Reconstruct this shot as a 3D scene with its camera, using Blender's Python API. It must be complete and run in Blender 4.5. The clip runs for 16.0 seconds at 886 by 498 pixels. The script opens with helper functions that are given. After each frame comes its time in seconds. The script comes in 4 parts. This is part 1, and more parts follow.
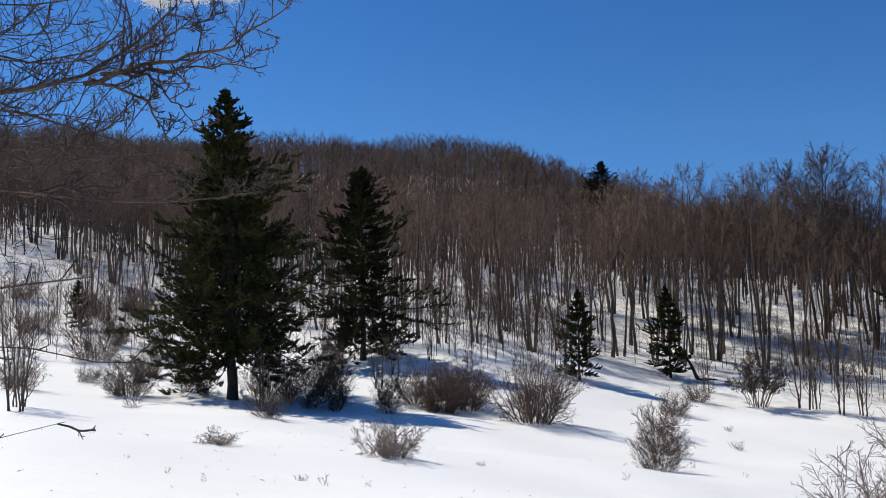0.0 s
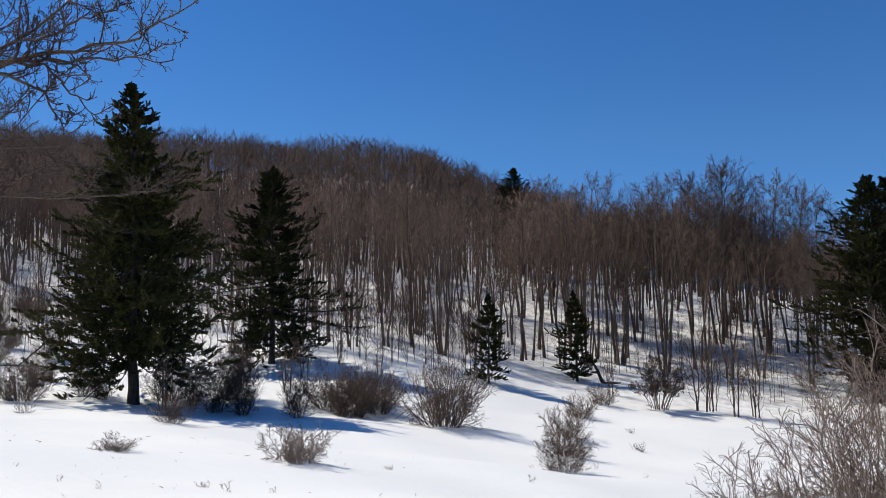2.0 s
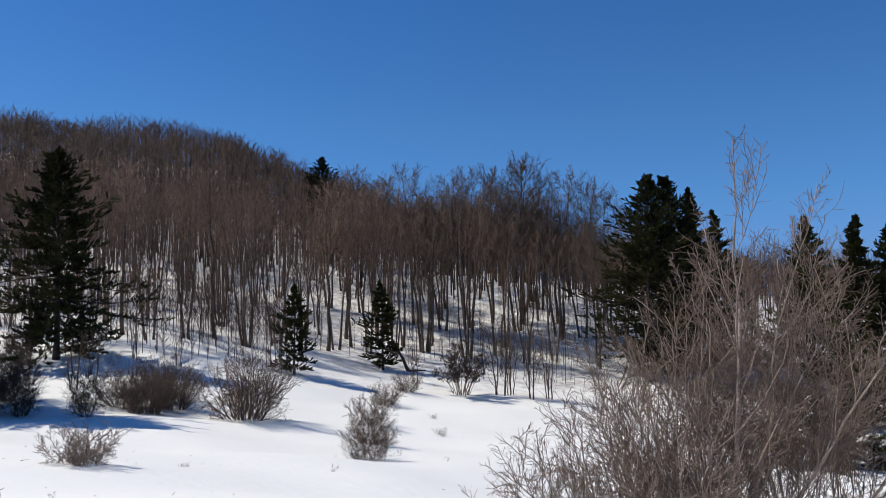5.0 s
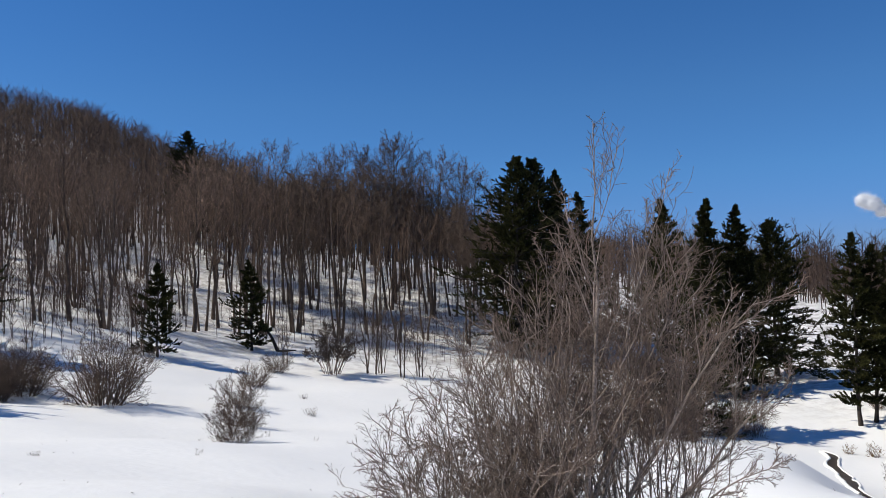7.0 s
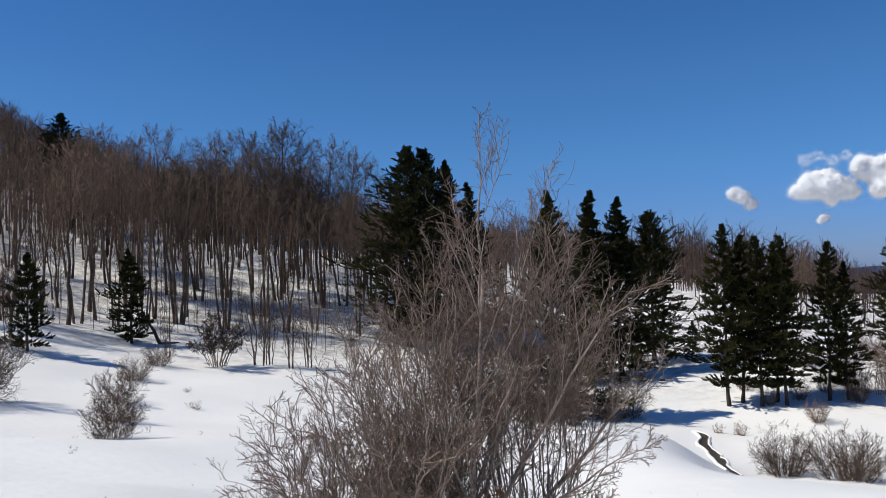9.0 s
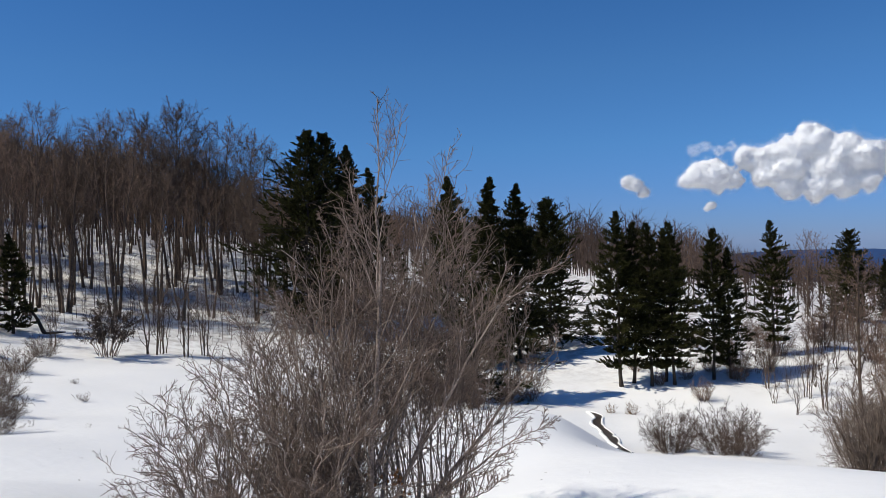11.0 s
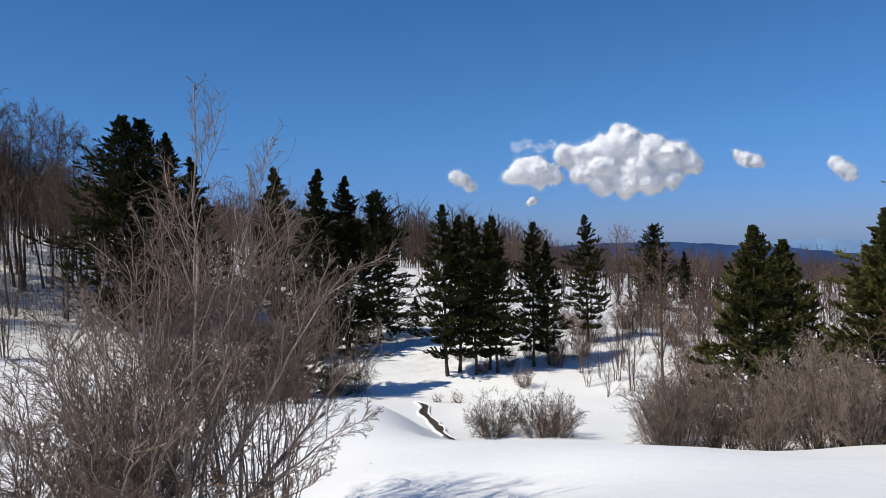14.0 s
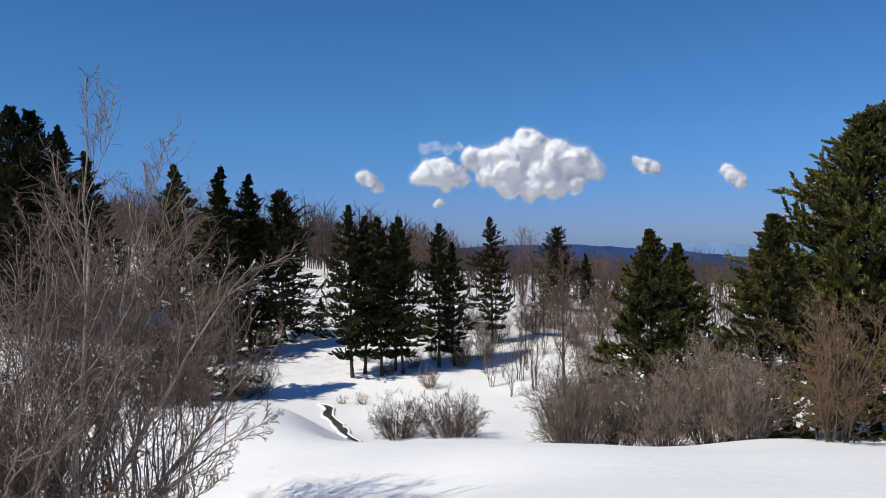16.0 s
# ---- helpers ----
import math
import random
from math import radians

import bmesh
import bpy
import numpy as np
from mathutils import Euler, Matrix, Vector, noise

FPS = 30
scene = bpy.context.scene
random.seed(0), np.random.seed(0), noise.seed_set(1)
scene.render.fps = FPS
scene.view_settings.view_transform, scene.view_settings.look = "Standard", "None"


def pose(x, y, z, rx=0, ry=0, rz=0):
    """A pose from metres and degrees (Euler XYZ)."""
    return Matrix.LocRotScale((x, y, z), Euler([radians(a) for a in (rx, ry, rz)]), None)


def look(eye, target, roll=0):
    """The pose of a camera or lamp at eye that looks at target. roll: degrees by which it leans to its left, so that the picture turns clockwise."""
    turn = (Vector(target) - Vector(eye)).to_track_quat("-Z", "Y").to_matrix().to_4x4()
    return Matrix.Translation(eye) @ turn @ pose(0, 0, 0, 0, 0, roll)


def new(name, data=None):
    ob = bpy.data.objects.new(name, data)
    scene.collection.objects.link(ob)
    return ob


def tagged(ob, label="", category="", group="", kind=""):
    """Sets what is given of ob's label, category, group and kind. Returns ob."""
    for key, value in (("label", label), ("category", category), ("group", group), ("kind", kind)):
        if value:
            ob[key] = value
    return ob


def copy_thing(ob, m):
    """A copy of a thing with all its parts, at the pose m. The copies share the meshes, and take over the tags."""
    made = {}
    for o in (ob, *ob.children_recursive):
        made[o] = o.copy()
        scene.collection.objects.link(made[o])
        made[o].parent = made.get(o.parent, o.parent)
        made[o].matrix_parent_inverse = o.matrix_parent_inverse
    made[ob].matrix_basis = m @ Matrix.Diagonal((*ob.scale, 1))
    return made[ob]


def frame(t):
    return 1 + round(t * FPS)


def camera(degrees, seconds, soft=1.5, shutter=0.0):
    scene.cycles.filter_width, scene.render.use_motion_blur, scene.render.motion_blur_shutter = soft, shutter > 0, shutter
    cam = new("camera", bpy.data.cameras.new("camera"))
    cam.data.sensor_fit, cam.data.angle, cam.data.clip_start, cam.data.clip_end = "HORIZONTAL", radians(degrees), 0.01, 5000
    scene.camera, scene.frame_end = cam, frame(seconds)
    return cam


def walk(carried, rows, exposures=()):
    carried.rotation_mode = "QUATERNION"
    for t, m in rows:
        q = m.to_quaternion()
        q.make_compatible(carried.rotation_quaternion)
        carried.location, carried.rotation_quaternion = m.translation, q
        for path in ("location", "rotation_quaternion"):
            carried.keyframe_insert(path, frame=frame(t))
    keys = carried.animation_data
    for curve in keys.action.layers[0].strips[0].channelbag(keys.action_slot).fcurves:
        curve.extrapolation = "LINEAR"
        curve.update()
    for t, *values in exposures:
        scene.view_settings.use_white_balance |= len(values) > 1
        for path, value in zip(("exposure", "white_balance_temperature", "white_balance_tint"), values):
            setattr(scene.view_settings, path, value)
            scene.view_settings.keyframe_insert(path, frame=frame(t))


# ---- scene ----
cam = camera(57.03, 16.0, 0.6)
# seconds, place, and the turn as pose() takes it: a phone held out while its bearer turns on the spot
ROWS = [
    (0.0, 0.0, -0.001, 1.684, 94.634, 1.313, 0.106),
    (0.5, 0.008, -0.001, 1.684, 94.61, 1.113, -1.028),
    (1.0, 0.019, -0.002, 1.684, 94.625, 0.807, -2.562),
    (1.5, 0.033, -0.003, 1.684, 94.665, 0.766, -4.408),
    (2.0, 0.045, -0.004, 1.685, 94.761, 0.86, -6.046),
    (2.5, 0.058, -0.006, 1.685, 94.804, 1.029, -7.876),
    (3.0, 0.071, -0.008, 1.684, 94.668, 1.174, -9.737),
    (3.5, 0.086, -0.01, 1.684, 94.578, 1.259, -11.76),
    (4.0, 0.105, -0.015, 1.683, 94.504, 1.292, -14.411),
    (6.5, 0.185, -0.043, 1.668, 92.396, 1.469, -26.11),
    (7.0, 0.2, -0.051, 1.665, 92.109, 1.509, -28.353),
    (7.5, 0.214, -0.059, 1.663, 91.791, 1.559, -30.575),
    (8.0, 0.226, -0.066, 1.661, 91.554, 1.58, -32.583),
    (8.5, 0.237, -0.073, 1.66, 91.404, 1.593, -34.326),
    (9.0, 0.247, -0.08, 1.659, 91.176, 1.579, -36.016),
    (11.5, 0.295, -0.121, 1.649, 89.799, 1.62, -44.613),
    (12.0, 0.304, -0.13, 1.647, 89.655, 1.668, -46.381),
    (12.5, 0.314, -0.141, 1.646, 89.442, 1.677, -48.413),
    (13.0, 0.323, -0.152, 1.645, 89.293, 1.635, -50.279),
    (13.5, 0.333, -0.164, 1.644, 89.248, 1.567, -52.435),
    (14.0, 0.343, -0.178, 1.644, 89.175, 1.488, -54.834),
    (14.5, 0.351, -0.19, 1.644, 89.155, 1.393, -56.794),
    (15.0, 0.359, -0.202, 1.644, 89.193, 1.306, -58.744),
    (15.5, 0.365, -0.212, 1.644, 89.123, 1.174, -60.299),
    (16.0, 0.368, -0.219, 1.643, 89.108, 0.908, -61.353),
]
walk(cam, [(t, pose(x, y, z, rx, ry, rz)) for t, x, y, z, rx, ry, rz in ROWS], ((0.0, 0.03), (3.5, 0.02), (7.0, -0.07), (11.5, -0.15), (14.0, -0.10), (16.0, -0.12)))

# ---- sky and sun ----
SUN_AZ, SUN_EL = -60.0, 51.0
world = bpy.data.worlds.new("sky")
scene.world = world
world.use_nodes = True
sky_tree = world.node_tree
sky_tree.nodes.clear()
sky = sky_tree.nodes.new("ShaderNodeTexSky")
sky.sky_type = "NISHITA"
sky.sun_disc = False
sky.sun_elevation = radians(SUN_EL)
sky.sun_rotation = radians(SUN_AZ)
sky.altitude, sky.air_density, sky.dust_density, sky.ozone_density = 1800, 1.0, 0.15, 3.0
sky_back = sky_tree.nodes.new("ShaderNodeBackground")
sky_back.inputs["Strength"].default_value = 0.108
sky_out = sky_tree.nodes.new("ShaderNodeOutputWorld")
sky_tint = sky_tree.nodes.new("ShaderNodeMixRGB")
sky_tint.blend_type = "MULTIPLY"
sky_tint.inputs["Fac"].default_value = 1.0
# deep mountain blue overhead, a greyer band of haze low down
sky_up = sky_tree.nodes.new("ShaderNodeSeparateXYZ")
sky_ramp = sky_tree.nodes.new("ShaderNodeValToRGB")
sky_ramp.color_ramp.elements[0].position, sky_ramp.color_ramp.elements[0].color = 0.0, (0.27, 0.385, 0.79, 1)
sky_ramp.color_ramp.elements[1].position, sky_ramp.color_ramp.elements[1].color = 0.35, (0.295, 0.66, 1.015, 1)
sky_mid = sky_ramp.color_ramp.elements.new(0.12)
sky_mid.color = (0.325, 0.605, 0.94, 1)
sky_high = sky_ramp.color_ramp.elements.new(0.21)
sky_high.color = (0.345, 0.662, 0.965, 1)
sky_low = sky_ramp.color_ramp.elements.new(0.05)
sky_low.color = (0.295, 0.48, 0.89, 1)
sky_tree.links.new(sky_tree.nodes.new("ShaderNodeTexCoord").outputs["Generated"], sky_up.inputs[0])
sky_tree.links.new(sky_up.outputs["Z"], sky_ramp.inputs["Fac"])
sky_tree.links.new(sky_ramp.outputs["Color"], sky_tint.inputs["Color2"])
sky_tree.links.new(sky.outputs[0], sky_tint.inputs["Color1"])
sky_tree.links.new(sky_tint.outputs[0], sky_back.inputs["Color"])
sky_tree.links.new(sky_back.outputs[0], sky_out.inputs["Surface"])
sun = new("sun", bpy.data.lights.new("sun", "SUN"))
sun.data.energy, sun.data.angle, sun.data.color = 4.55, radians(0.53), (1.0, 0.945, 0.82)
SUN_WAY = Vector((math.sin(radians(SUN_AZ)) * math.cos(radians(SUN_EL)), math.cos(radians(SUN_AZ)) * math.cos(radians(SUN_EL)), math.sin(radians(SUN_EL))))
sun.matrix_world = look(SUN_WAY * 300, (0, 0, 0))

# ---- lie of the land: heights along lines of sight from the standing place ----
STEPS = (8, 14, 20, 30, 40, 50, 75, 90, 110)
LIE = {
    -28: (-0.25, -0.4, -0.6, -0.9, -1.1, -1.0, 2.6, 8.0, 13.5),
    -15: (-0.4, -0.75, -1.1, -1.75, -2.25, -1.5, 2.6, 6.0, 11.0),
    0: (-0.55, -1.2, -1.9, -2.75, -2.75, -1.6, 2.2, 5.6, 9.7),
    15: (-0.75, -1.75, -2.6, -3.9, -4.45, -4.3, -2.5, 1.0, 6.7),
    30: (-1.1, -2.6, -3.6, -5.0, -5.6, -6.0, -5.4, -2.5, 2.5),
    45: (-1.15, -2.7, -3.8, -4.2, -6.9, -7.9, -6.9, -5.0, -2.4),
    51: (-1.1, -2.3, -3.4, -4.2, -7.3, -8.1, -6.7, -5.4, -2.7),
    56: (-1.1, -2.1, -3.25, -6.3, -7.8, -8.3, -6.3, -5.8, -3.3),
    70: (-1.05, -2.15, -3.4, -6.2, -7.4, -8.2, -7.0, -7.2, -7.4),
    90: (-0.95, -1.85, -3.15, -5.2, -6.8, -7.8, -9.0, -9.6, -10.2),
}
# the bank behind the valley floor: heights 58 and 66 m off
BANK = {51: (-7.5, -6.9), 56: (-7.4, -6.4), 70: (-7.6, -6.4)}
FALL = ((-100, -28, -8, 4, 11, 16, 24, 45, 60, 100), (32, 37, 41, 40, 26, 14, 6, 2, -5, -8))


def far_land(az, d):
    """Rise of the wooded hill, or fall of the open valley, past the table."""
    rise = np.interp(az, *FALL)
    u = np.clip((d - 110) / 175, 0, 1)
    s = u * u * (3 - 2 * u) * 0.45 + u * 0.55
    drop = np.clip((d - 290) / 4000, 0, 1) ** 0.5
    return rise * s - drop * (270 + np.clip(rise, 0, 50))


def lay_of_land():
    az = np.arange(-180.0, 181.0)
    ld = np.linspace(0, np.log(6000), 700)
    d = np.exp(ld)
    keys = sorted(LIE)
    steps = np.array((0,) + STEPS, float)
    rows = []
    for k in keys:
        at, high = list(steps), [0, *LIE[k]]
        if k in BANK:
            at[7:7], high[7:7] = (58, 66), BANK[k]
        rows.append(np.interp(d, at, high))
    prof = np.array(rows)
    wrap_az = np.array([-180.0] + keys + [130.0, 180.0])
    back = np.interp(d, steps, steps * 0.03)
    prof = np.vstack([back, prof, prof[-1] * 0.6 + back * 0.4, back])
    table = np.array([np.interp(az, wrap_az, prof[:, j]) for j in range(len(d))]).T
    ka = np.hanning(9)[1:-1]
    ka /= ka.sum()
    kd = np.hanning(13)[1:-1]
    kd /= kd.sum()
    pad = np.concatenate([table[-4:-1], table, table[1:4]])
    table = np.array([np.convolve(pad[:, j], ka, "valid") for j in range(len(d))]).T
    wide = np.pad(table, ((0, 0), (5, 5)), mode="edge")
    table = np.array([np.convolve(row, kd, "valid") for row in wide])
    return table + far_land(az[:, None], d[None, :])


LAND = lay_of_land()


def ground(x, y):
    """Height of the snow at x, y (arrays or numbers)."""
    x, y = np.asarray(x, float), np.asarray(y, float)
    d = np.maximum(np.hypot(x, y), 1.0)
    az = np.degrees(np.arctan2(x, y))
    i = np.clip(az + 180, 0, 359.999)
    j = np.clip(np.log(d) / np.log(6000) * 699, 0, 698.999)
    i0, j0 = i.astype(int), j.astype(int)
    u, v = i - i0, j - j0
    z = (LAND[i0, j0] * (1 - u) * (1 - v) + LAND[i0 + 1, j0] * u * (1 - v)
         + LAND[i0, j0 + 1] * (1 - u) * v + LAND[i0 + 1, j0 + 1] * u * v)
    z = z - 0.5 * np.exp(-((x - 6.9) ** 2 + (y - 9.2) ** 2) / 9.0) - 0.65 * np.exp(-((x - 11.6) ** 2 + (y - 7.9) ** 2) / 13.0)
    calm = np.clip(d / 15, 0.15, 1)
    z = z + calm * (0.06 * np.sin(0.71 * x + 0.4 * y + 1.0) + 0.07 * np.sin(0.33 * x - 0.52 * y) + 0.05 * np.sin(1.1 * y - 0.3 * x))
    return z


# ---- materials ----
def material(name, rough=0.8, spec=0.3):
    m = bpy.data.materials.new(name)
    m.use_nodes = True
    n = m.node_tree.nodes
    b = n["Principled BSDF"]
    b.inputs["Roughness"].default_value = rough
    b.inputs["Specular IOR Level"].default_value = spec
    return m, m.node_tree, b


def node(tree, kind, **inputs):
    n = tree.nodes.new(kind)
    for k, v in inputs.items():
        n.inputs[k.replace("_", " ")].default_value = v
    return n


def ramp(tree, source, stops):
    r = tree.nodes.new("ShaderNodeValToRGB")
    e = r.color_ramp.elements
    while len(e) < len(stops):
        e.new(0.5)
    for el, (p, c) in zip(e, stops):
        el.position, el.color = p, (*c, 1)
    tree.links.new(source, r.inputs["Fac"])
    return r.outputs["Color"]


def grained(name, low, high, scale=6.0, fine=40.0, rough=0.85, bump=0.3, spec=0.2, spread=0.25):
    """A rough natural surface: two scales of grain and a shift from thing to thing."""
    m, t, b = material(name, rough, spec)
    co = t.nodes.new("ShaderNodeTexCoord").outputs["Object"]
    n1, n2 = node(t, "ShaderNodeTexNoise", Scale=scale, Detail=4.0), node(t, "ShaderNodeTexNoise", Scale=fine, Detail=3.0)
    for n in (n1, n2):
        t.links.new(co, n.inputs["Vector"])
    mix = t.nodes.new("ShaderNodeMath")
    mix.operation = "MULTIPLY_ADD"
    mix.inputs[1].default_value = 0.5
    half = t.nodes.new("ShaderNodeMath")
    half.operation = "MULTIPLY"
    half.inputs[1].default_value = 0.5
    t.links.new(n1.outputs["Fac"], half.inputs[0])
    t.links.new(n2.outputs["Fac"], mix.inputs[0])
    t.links.new(half.outputs[0], mix.inputs[2])
    col = ramp(t, mix.outputs[0], [(0.35, low), (0.65, high)])
    info = t.nodes.new("ShaderNodeObjectInfo")
    val = t.nodes.new("ShaderNodeMapRange")
    val.inputs["To Min"].default_value, val.inputs["To Max"].default_value = 1 - spread, 1 + spread
    t.links.new(info.outputs["Random"], val.inputs["Value"])
    hsv = t.nodes.new("ShaderNodeHueSaturation")
    t.links.new(col, hsv.inputs["Color"])
    t.links.new(val.outputs[0], hsv.inputs["Value"])
    t.links.new(hsv.outputs[0], b.inputs["Base Color"])
    if bump:
        bp = node(t, "ShaderNodeBump", Strength=bump, Distance=0.02)
        t.links.new(n2.outputs["Fac"], bp.inputs["Height"])
        t.links.new(bp.outputs[0], b.inputs["Normal"])
    return m


def snow_material():
    m, t, b = material("snow", 0.55, 0.25)
    co = t.nodes.new("ShaderNodeTexCoord").outputs["Object"]
    big, mid, fine = (node(t, "ShaderNodeTexNoise", Scale=s, Detail=d) for s, d in ((0.35, 4.0), (2.5, 5.0), (30.0, 3.0)))
    for n in (big, mid, fine):
        t.links.new(co, n.inputs["Vector"])
    col = ramp(t, big.outputs["Fac"], [(0.3, (0.85, 0.845, 0.835)), (0.7, (0.895, 0.885, 0.865))])
    # scattered bark crumbs and dirt that wind has blown over the crust
    specks = node(t, "ShaderNodeTexNoise", Scale=9.0, Detail=6.0, Roughness=0.7)
    t.links.new(co, specks.inputs["Vector"])
    dirt = ramp(t, specks.outputs["Fac"], [(0.66, (0, 0, 0)), (0.74, (1, 1, 1))])
    mixer = t.nodes.new("ShaderNodeMixRGB")
    mixer.inputs["Color2"].default_value = (0.55, 0.52, 0.5, 1)
    amount = t.nodes.new("ShaderNodeMath")
    amount.operation = "MULTIPLY"
    amount.inputs[1].default_value = 0.25
    t.links.new(dirt, amount.inputs[0])
    t.links.new(amount.outputs[0], mixer.inputs["Fac"])
    t.links.new(col, mixer.inputs["Color1"])
    t.links.new(mixer.outputs[0], b.inputs["Base Color"])
    # beech litter, melted patches and painted-in tree shade on the wood floor and bank
    flat = t.nodes.new("ShaderNodeVectorMath")
    flat.operation = "MULTIPLY"
    flat.inputs[1].default_value = (1, 1, 0)
    t.links.new(co, flat.inputs[0])
    span = t.nodes.new("ShaderNodeVectorMath")
    span.operation = "LENGTH"
    t.links.new(flat.outputs[0], span.inputs[0])
    wood = t.nodes.new("ShaderNodeMapRange")
    wood.inputs["From Min"].default_value, wood.inputs["From Max"].default_value = 53, 70
    t.links.new(span.outputs["Value"], wood.inputs["Value"])
    patch = node(t, "ShaderNodeTexNoise", Scale=0.9, Detail=8.0, Roughness=0.76)
    t.links.new(co, patch.inputs["Vector"])
    litter = ramp(t, patch.outputs["Fac"], [(0.43, (0, 0, 0)), (0.62, (0.75, 0.75, 0.75))])
    both = t.nodes.new("ShaderNodeMath")
    both.operation = "MULTIPLY"
    t.links.new(litter, both.inputs[0])
    t.links.new(wood.outputs[0], both.inputs[1])
    litter_shade_mix = t.nodes.new("ShaderNodeMixRGB")
    litter_shade_mix.inputs["Color2"].default_value = (0.20, 0.155, 0.125, 1)
    t.links.new(both.outputs[0], litter_shade_mix.inputs["Fac"])
    t.links.new(mixer.outputs[0], litter_shade_mix.inputs["Color1"])
    t.links.new(litter_shade_mix.outputs[0], b.inputs["Base Color"])
    b1 = node(t, "ShaderNodeBump", Strength=0.2, Distance=0.12)
    b2 = node(t, "ShaderNodeBump", Strength=0.25, Distance=0.015)
    t.links.new(mid.outputs["Fac"], b1.inputs["Height"])
    t.links.new(fine.outputs["Fac"], b2.inputs["Height"])
    t.links.new(b1.outputs[0], b2.inputs["Normal"])
    t.links.new(b2.outputs[0], b.inputs["Normal"])
    return m


SNOW = snow_material()
BARK = grained("beech_bark", (0.050, 0.035, 0.026), (0.180, 0.131, 0.100), 3, 30)
BARK_PALE = grained("pale_bark", (0.080, 0.062, 0.050), (0.42, 0.335, 0.28), 3, 30)
PINE_BARK = grained("pine_bark", (0.022, 0.018, 0.015), (0.075, 0.06, 0.05), 4, 25, bump=0.6)
TWIG = grained("twig_brown", (0.052, 0.037, 0.029), (0.150, 0.108, 0.087), 2, 18, bump=0)
TWIG_RED = grained("twig_red", (0.086, 0.056, 0.042), (0.265, 0.178, 0.134), 1, 12, bump=0)
TWIG_FAR = grained("twig_far", (0.038, 0.026, 0.021), (0.115, 0.078, 0.062), 0.08, 0.9, bump=0)
TWIG_GREY = grained("twig_grey", (0.112, 0.084, 0.068), (0.30, 0.235, 0.195), 2, 18, bump=0)
TWIG_OCHRE = grained("twig_ochre", (0.13, 0.085, 0.052), (0.31, 0.205, 0.125), 2, 18, bump=0)
# same needles twice: dark with shade, then olive with sunlight, painted into the colour
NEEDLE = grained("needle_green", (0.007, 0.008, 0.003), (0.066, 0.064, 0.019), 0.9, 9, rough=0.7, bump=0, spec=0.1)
NEEDLE_SUN = grained("needle_sunlit", (0.020, 0.025, 0.007), (0.155, 0.142, 0.040), 0.9, 9, rough=0.65, bump=0, spec=0.2)
EARTH = grained("wet_earth", (0.02, 0.016, 0.012), (0.08, 0.06, 0.045), 2, 20, rough=0.5, bump=0.6)
TWIG_NEAR = grained("twig_near", (0.084, 0.060, 0.047), (0.33, 0.240, 0.192), 2, 14, bump=0)
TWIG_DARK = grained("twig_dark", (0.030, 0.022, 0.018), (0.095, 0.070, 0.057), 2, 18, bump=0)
LEAF = grained("dead_leaf", (0.22, 0.09, 0.035), (0.40, 0.18, 0.07), 3, 20, bump=0)


# ---- mesh building ----
class Shape:
    """Gathers vertices and faces for one mesh."""

    def __init__(self):
        self.v, self.q, self.t, self.n = [], [], [], 0

    def add(self, verts, quads=None, tris=None):
        verts = np.asarray(verts, float).reshape(-1, 3)
        if quads is not None and len(quads):
            self.q.append(np.asarray(quads) + self.n)
        if tris is not None and len(tris):
            self.t.append(np.asarray(tris) + self.n)
        self.v.append(verts)
        self.n += len(verts)

    def mesh(self, name, mat, smooth=True):
        v = np.concatenate(self.v)
        q = np.concatenate(self.q) if self.q else np.zeros((0, 4), int)
        t = np.concatenate(self.t) if self.t else np.zeros((0, 3), int)
        me = bpy.data.meshes.new(name)
        me.vertices.add(len(v))
        me.vertices.foreach_set("co", v.astype(np.float32).ravel())
        me.loops.add(4 * len(q) + 3 * len(t))
        me.loops.foreach_set("vertex_index", np.concatenate([q.ravel(), t.ravel()]).astype(np.int32))
        me.polygons.add(len(q) + len(t))
        starts = np.concatenate([np.arange(len(q)) * 4, 4 * len(q) + np.arange(len(t)) * 3])
        me.polygons.foreach_set("loop_start", starts.astype(np.int32))
        me.polygons.foreach_set("use_smooth", np.full(len(q) + len(t), smooth))
        me.update(calc_edges=True)
        me.validate()
        me.materials.append(mat)
        return me


def unit(v):
    return v / np.maximum(np.linalg.norm(v, axis=-1, keepdims=True), 1e-9)


def sideways(d, rng):
    """Random unit vectors square to d."""
    r = rng.normal(size=d.shape)
    return unit(r - (r * d).sum(-1, keepdims=True) * d)


def tubes(shape, P, R, sides=3):
    """Round sticks along the polylines P (M, k, 3) with radii R (M, k)."""
    M, k, _ = P.shape
    tan = unit(np.gradient(P, axis=1))
    ref = np.where(np.abs(tan[:, :1, 2:]) < 0.8, np.array([0, 0, 1.0]), np.array([1.0, 0, 0]))
    a = unit(np.cross(tan, ref))
    b = np.cross(tan, a)
    ang = np.arange(sides) * 2 * np.pi / sides
    ring = P[:, :, None] + R[:, :, None, None] * (a[:, :, None] * np.cos(ang)[:, None] + b[:, :, None] * np.sin(ang)[:, None])
    i = np.arange(M * k * sides).reshape(M, k, sides)
    j = np.roll(i, -1, 2)
    quads = np.stack([i[:, :-1], j[:, :-1], j[:, 1:], i[:, 1:]], -1).reshape(-1, 4)
    shape.add(ring, quads)


